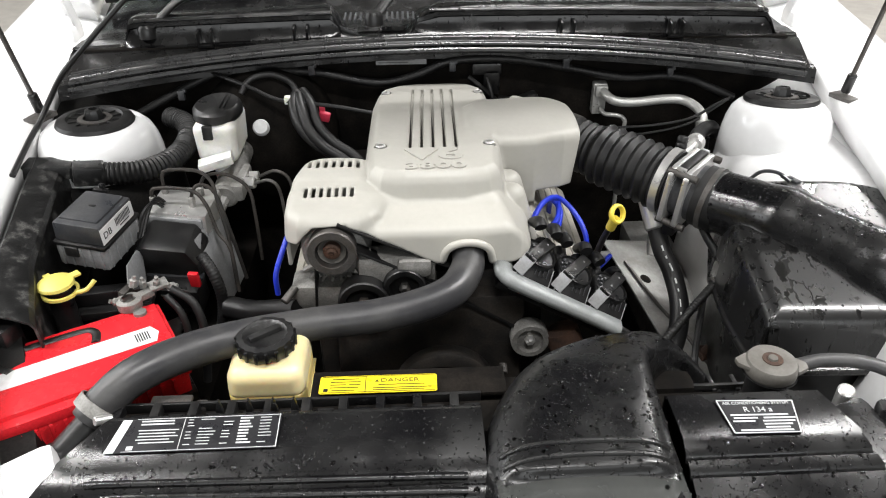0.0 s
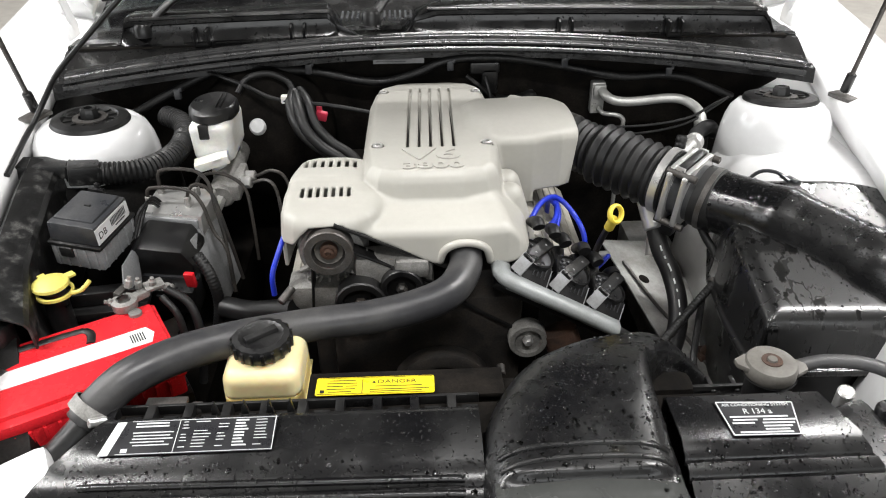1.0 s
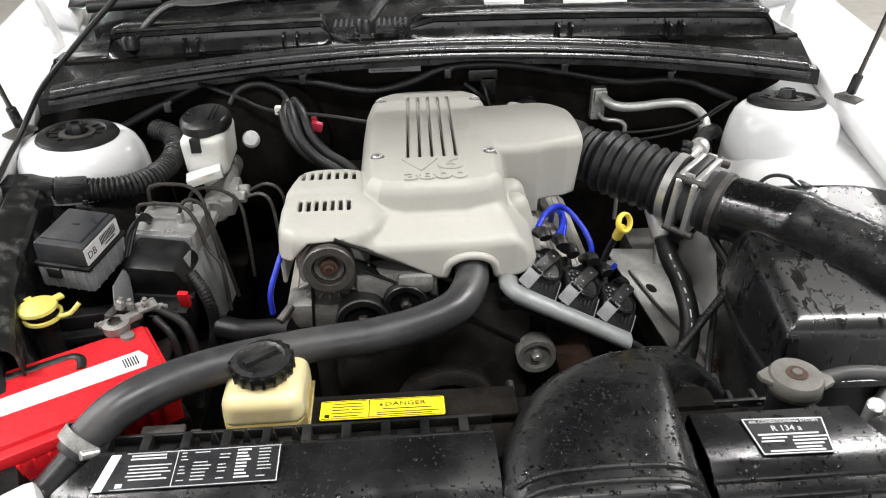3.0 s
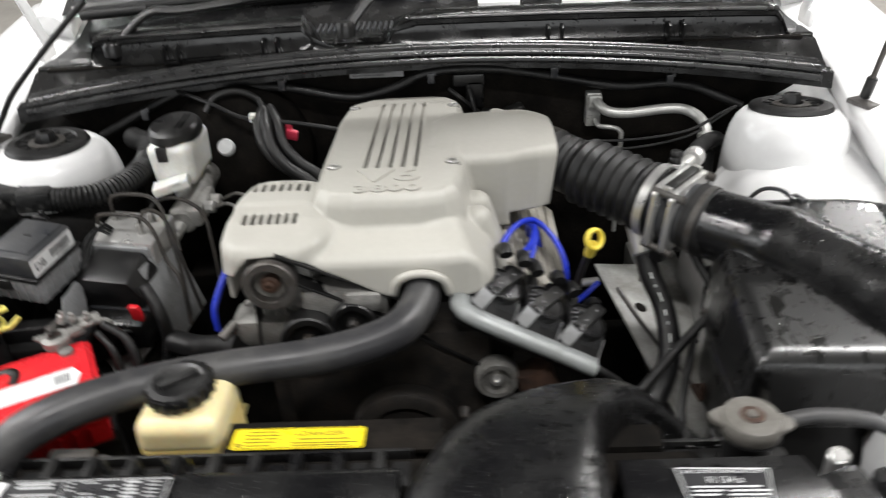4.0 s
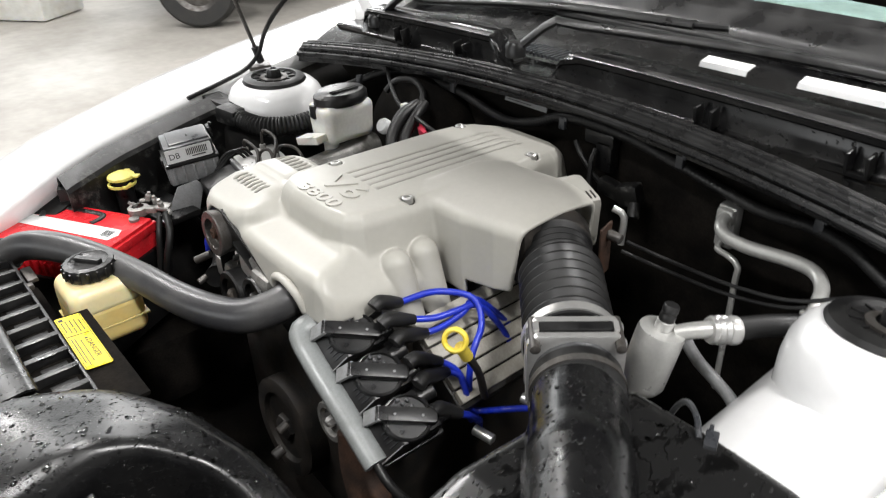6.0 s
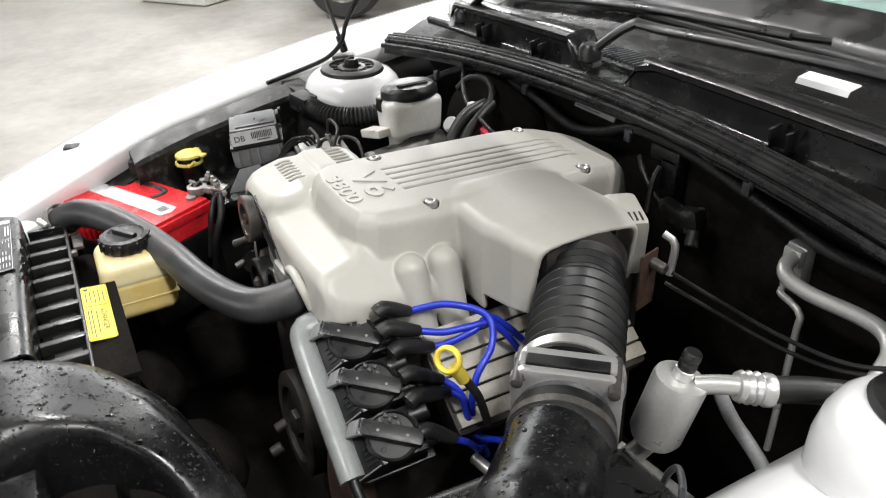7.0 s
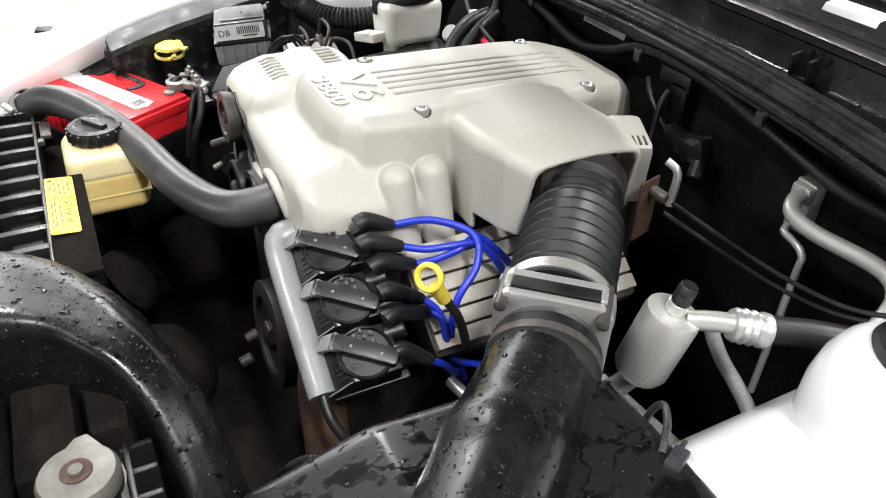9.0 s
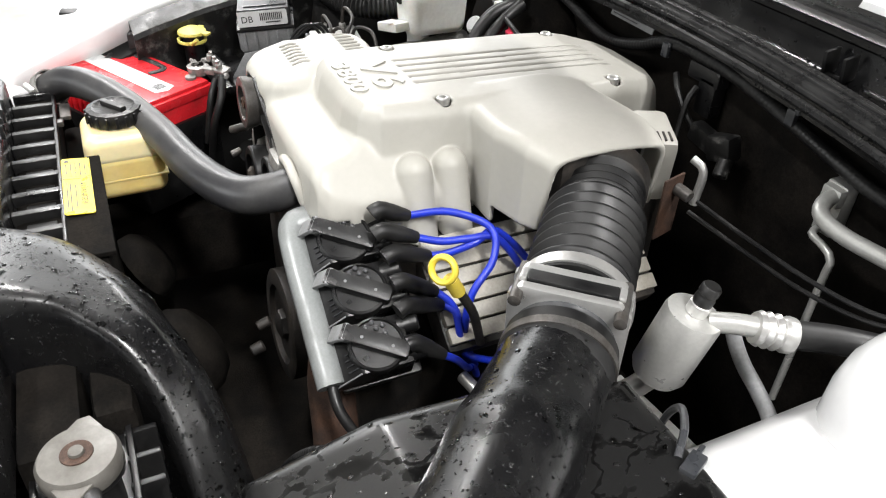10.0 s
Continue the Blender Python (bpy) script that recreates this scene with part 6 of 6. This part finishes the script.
def coil_pose(i):
    m = Matrix((U, V, W)).transposed().to_4x4()
    m.translation = CO + U * (0.0615 * i)
    return m


pack = thing("coil_bracket", "grey tubular bracket carrying the ignition coils", "bracket", CO + U * 0.06)
c0 = coil_pose(0)
part("tube", moved(tube([(-0.012, 0.03, -0.030), (-0.014, 0.004, -0.026), (-0.008, -0.014, -0.026), (0.03, -0.018, -0.026), (0.10, -0.018, -0.026), (0.176, -0.018, -0.026)], 0.0108, 14, squash=(1.4, 0.9)), c0), "rail", pack)
part("pipe_end", moved(tube([(0.176, -0.018, -0.026), (0.20, -0.017, -0.030), (0.225, -0.006, -0.045), (0.235, 0.01, -0.07)], 0.0055, 10), c0), "black", pack)
part("plate", moved(block((0.085, 0.035, -0.052), (0.19, 0.085, 0.012), 0.004), c0), "black", pack)


def make_coil():
    c = thing("ignition_coil", "black ignition coil with a round cap and raised grip bar", "ignition coil", (0, 0, 0), "ignition coils")
    side = Matrix(((0, 0, 1, 0), (1, 0, 0, 0), (0, 1, 0, 0), (0, 0, 0, 1)))
    part("housing", moved(prism([(0.014, -0.003), (-0.016, -0.031), (-0.018, -0.042), (0.066, -0.042), (0.066, -0.006)], 0.003, 0.056, 0.0022), side), "black", c)
    part("cap", lathe([(0.0, -0.014), (0.0285, -0.014), (0.0295, -0.006), (0.0280, -0.001), (0.0255, 0.0005), (0.0245, -0.003), (0, -0.003)], (0.030, 0.034, 0), n=36), "black", c)
    gm = pose(0.029, 0.033, 0.003, 0, 0, -33)
    part("grip", moved(prism([(-0.0085, -0.036), (0.0085, -0.036), (0.0090, 0.032), (0.007, 0.035), (-0.007, 0.035), (-0.0090, 0.032)], -0.006, 0.006, 0.002), gm), "black", c)
    # pale slab paints the reflection that shows on the black grip end
    part("grip_glint", moved(block((0, -0.0385, -0.0075), (0.0185, 0.005, 0.030), 0.0015, (-32, 0, 0)), gm), "grey", c, "pale slab for the light reflected by the grip end")
    for k, (q, w) in enumerate(((-0.012, -0.014), (-0.015, -0.004), (-0.013, 0.006), (-0.019, -0.010), (-0.020, 0.001))):
        part("pin", moved(lathe([(0.0028, -0.008), (0.0026, -0.002), (0.0012, -0.001), (0, -0.001)], (q, w, 0), n=10), gm), "dkgrey", c)
    for w in (-0.014, 0.018):
        part("dot", moved(lathe([(0.0018, 0.006), (0.0015, 0.0068), (0, 0.0068)], (0.001, w, 0), n=8), gm), "grey", c)
    for q in (0.014, 0.044):
        part("terminal", joined(rod((q, 0.058, -0.014), (q, 0.082, -0.012), 0.010, 14)), "black", c)
    for pa, pb in (((0.004, 0.012, -0.003), (0.003, -0.017, -0.031)), ((0.055, 0.012, -0.003), (0.056, -0.017, -0.031)), ((0.003, -0.017, -0.031), (0.056, -0.017, -0.031)), ((0.003, -0.017, -0.041), (0.056, -0.017, -0.041))):
        part("frame_line", rod(pa, pb, 0.0009, 6), "grey", c)
    for q in range(4):
        part("fin", block((0.030 + 0.006 * q, 0.006, -0.009), (0.0012, 0.014, 0.002), 0.0004, (43, 0, 0)), "dkgrey", c)
    part("screw", lathe([(0.0045, 0), (0.0045, 0.0025), (0, 0.002)], (0.030, -0.010, -0.026), (0, -0.7, 0.7), n=8), "steel", c)
    return c


first = make_coil()
for i in (1, 2):
    copy_thing(first, coil_pose(i))
first.matrix_basis = coil_pose(0)

BOOTS = [((0.137, 0.852, 0.858), (0.165, 0.879, 0.860)), ((0.159, 0.846, 0.848), (0.190, 0.878, 0.850)), ((0.176, 0.850, 0.830), (0.200, 0.887, 0.832)),
         ((0.204, 0.848, 0.818), (0.231, 0.881, 0.812)), ((0.224, 0.845, 0.800), (0.238, 0.884, 0.800)), ((0.250, 0.845, 0.778), (0.274, 0.871, 0.770))]
RUNS = [[(0.185, 0.915, 0.868), (0.212, 0.948, 0.858), (0.236, 0.940, 0.838), (0.250, 0.912, 0.815), (0.252, 0.905, 0.775), (0.245, 0.915, 0.735), (0.235, 0.93, 0.70)],
        [(0.203, 0.900, 0.848), (0.211, 0.925, 0.850), (0.215, 0.955, 0.845), (0.225, 0.985, 0.80), (0.232, 1.00, 0.75)],
        [(0.208, 0.905, 0.836), (0.214, 0.932, 0.846), (0.206, 0.958, 0.848), (0.212, 1.00, 0.80), (0.225, 1.03, 0.74)],
        [(0.240, 0.893, 0.802), (0.246, 0.900, 0.785), (0.240, 0.905, 0.755), (0.232, 0.915, 0.725), (0.225, 0.93, 0.69)],
        [(0.246, 0.896, 0.794), (0.254, 0.898, 0.775), (0.250, 0.905, 0.745), (0.256, 0.915, 0.735), (0.285, 0.935, 0.745), (0.305, 0.96, 0.745)],
        [(0.276, 0.885, 0.760), (0.272, 0.900, 0.740), (0.258, 0.915, 0.722), (0.24, 0.93, 0.69)]]
PIVOT = Vector((0.744, 0.63, 1.28))


def back(p):
    """The leads lie a little deeper behind the coils."""
    return PIVOT + (Vector(p) - PIVOT) * 1.085


for (a, c), run in zip(BOOTS, RUNS):
    a, c, run = Vector(a) * 0.7 + back(a) * 0.3, back(c), [back(p) for p in run]
    lead = thing("plug_lead", "blue spark plug lead with a black rubber boot", "plug lead", a, "plug leads")
    part("boot", tube([a + Vector((0, 0, -0.008)), a + (c - a) * 0.2, (a + c) / 2, c], 0.0088, 12, grow=lambda s: 1.05 - 0.30 * max(0, s - 0.6) / 0.4), "rubber", lead)
    part("wire", tube([a + (c - a) * 0.8, c] + run, 0.0042, 10), "blue", lead)
for c in ((0.256, 0.993, 0.70), (0.242, 0.923, 0.68)):
    solo("plug_shield", rod((c[0] - 0.014, c[1] - 0.004, c[2]), (c[0] + 0.014, c[1] + 0.003, c[2] - 0.003), 0.007, 14), "alu", "small steel spark plug heat shield", "heat shield", "plug heat shields")
solo("side_plug_lead", tube([(-0.236, 0.845, 0.845), (-0.243, 0.828, 0.83), (-0.252, 0.81, 0.805), (-0.252, 0.805, 0.775)], 0.0038, 10), "blue", "blue spark plug lead beside the alternator", "plug lead", "plug leads")

dip = thing("dipstick", "yellow oil dipstick ring on a dark stem", "dipstick", (0.238, 0.89, 0.80))
part("ring", joined(*[moved(lathe([(0.0125 + 0.0032 * math.cos(a), 0.0045 * math.sin(a)) for a in [2 * math.pi * k / 12 for k in range(13)]], n=28), axis_to((0.238, 0.886, 0.841), (0.55, -0.75, 0.35)))]), "yellow", dip)
part("collar", joined(rod((0.238, 0.893, 0.829), (0.236, 0.905, 0.806), 0.0075, 14)), "yellow", dip)
part("stem", tube([(0.236, 0.905, 0.808), (0.232, 0.925, 0.77), (0.226, 0.94, 0.72)], 0.005, 10), "iron", dip)

# ---- small hoses beside the engine ----
chose = thing("coolant_hose", "black coolant hose with white print beside the airbox", "hose", (0.335, 0.88, 0.70))
CH = [(0.322, 0.965, 0.79), (0.330, 0.93, 0.75), (0.341, 0.90, 0.726), (0.344, 0.86, 0.701), (0.335, 0.82, 0.678), (0.312, 0.78, 0.655), (0.28, 0.75, 0.62)]
part("hose", tube(CH, 0.0145, 16), "rubber", chose)
part("print_marks", joined(*[tube([Vector(p) + Vector((-0.003, -0.0118, 0.0085)) for p in run], 0.0014, 6, step=0.003) for run in [spline(CH, 0.004)[k:k + w] for k, w in ((12, 3), (16, 2), (19, 4), (25, 3), (29, 2), (33, 4), (38, 3))]]), "silver", chose, "faded white print")
part("alloy_end", rod((0.316, 0.985, 0.81), (0.325, 0.95, 0.772), 0.017, 18), "alu", chose, "alloy hose ferrule")
lb = thing("loom_branch", "black corrugated wiring branch beside the airbox", "wiring harness", (0.36, 0.82, 0.73))
part("conduit", tube([(0.392, 0.845, 0.747), (0.365, 0.825, 0.733), (0.333, 0.80, 0.715), (0.300, 0.772, 0.700), (0.262, 0.742, 0.675), (0.22, 0.72, 0.61), (0.20, 0.71, 0.54)], 0.0062, 10, ribs=0.08, pitch=0.005), "rubber", lb)
part("tie", rod((0.383, 0.842, 0.7425), (0.388, 0.846, 0.745), 0.0088, 14), "steel", lb)
part("upper_wire", tube([(0.372, 0.915, 0.815), (0.380, 0.89, 0.795), (0.392, 0.87, 0.776), (0.397, 0.845, 0.756), (0.392, 0.842, 0.746)], 0.0062, 10), "rubber", lb)
part("lower_wire", tube([(0.392, 0.842, 0.746), (0.412, 0.838, 0.734), (0.413, 0.80, 0.712), (0.424, 0.76, 0.696), (0.44, 0.73, 0.68)], 0.0042, 10), "rubber", lb)
solo("sensor_wire", tube([(0.380, 0.842, 0.735), (0.372, 0.838, 0.722), (0.356, 0.80, 0.704), (0.336, 0.75, 0.683), (0.33, 0.72, 0.66)], 0.0048, 8), "rubber", "thin black sensor wire", "cable")
solo("lower_hose", joined(tube([(-0.225, 0.80, 0.75), (-0.26, 0.82, 0.735), (-0.30, 0.84, 0.72), (-0.34, 0.86, 0.715)], 0.017, 14)), "rubber", "short black coolant hose beside the alternator", "hose")
solo("exhaust_shield", tube([(0.15, 0.80, 0.70), (0.165, 0.79, 0.66), (0.19, 0.785, 0.60), (0.20, 0.78, 0.54)], 0.026, 16), "rust", "rusty brown exhaust pipe below the coils", "pipe")

# ---- parked vehicle behind the car ----
van = thing("parked_car", "dark parked vehicle with a black tyre behind the car", "car", (-5.3, 3.0, 0))


def wheel_at(c):
    w = part("wheel", lathe([(0.18, -0.10), (0.28, -0.105), (0.305, -0.08), (0.31, 0), (0.305, 0.08), (0.28, 0.105), (0.18, 0.10)], c, (0.75, -0.66, 0), n=40), "tyre", van, "black tyre")
    part("rim", lathe([(0.0, 0.06), (0.06, 0.07), (0.15, 0.06), (0.19, 0.09), (0.19, -0.05), (0, -0.05)], c, (0.75, -0.66, 0), n=32), "steel", w, "dull grey rim")


wheel_at((-4.98, 2.80, 0.31))
part("body", block((-6.22, 3.80, 0.83), (1.6, 2.6, 0.80), 0.15, (0, 0, 41)), "black", van, smooth=60)
solo("pale_box", block((-6.6, 1.9, 0.28), (0.8, 0.5, 0.55), 0.03, (0, 0, 35)), "milk", "pale box standing on the hall floor", "box")
for y_ in (0.604,):
    solo("bonnet_buffer", block((-0.640, y_, 0.838), (0.020, 0.030, 0.012), 0.004, (0, 8, -20)), "rubber", "black rubber bonnet buffer on the fender", "rubber buffer")

# ---- water beads left by the rain ----
beads("water_beads", duct_part, 1300, (0.0, 0.33), (0.34, 0.67), 0.0019, "clear water beads on the black intake duct", 11)
beads("water_beads", cover_part, 900, (-0.43, 0.34), (0.0, 0.45), 0.0016, "clear water beads on the radiator cover", 12)
beads("water_beads", side_part, 420, (0.20, 0.35), (0.40, 0.45), 0.0016, "clear water beads on the side cover", 13)
beads("water_beads", inlet_part, 420, (0.36, 0.72), (0.62, 0.94), 0.0016, "clear water beads on the inlet tube", 15)
beads("water_beads", lid_part, 240, (0.38, 0.68), (0.66, 0.94), 0.0018, "clear water beads on the airbox", 14)
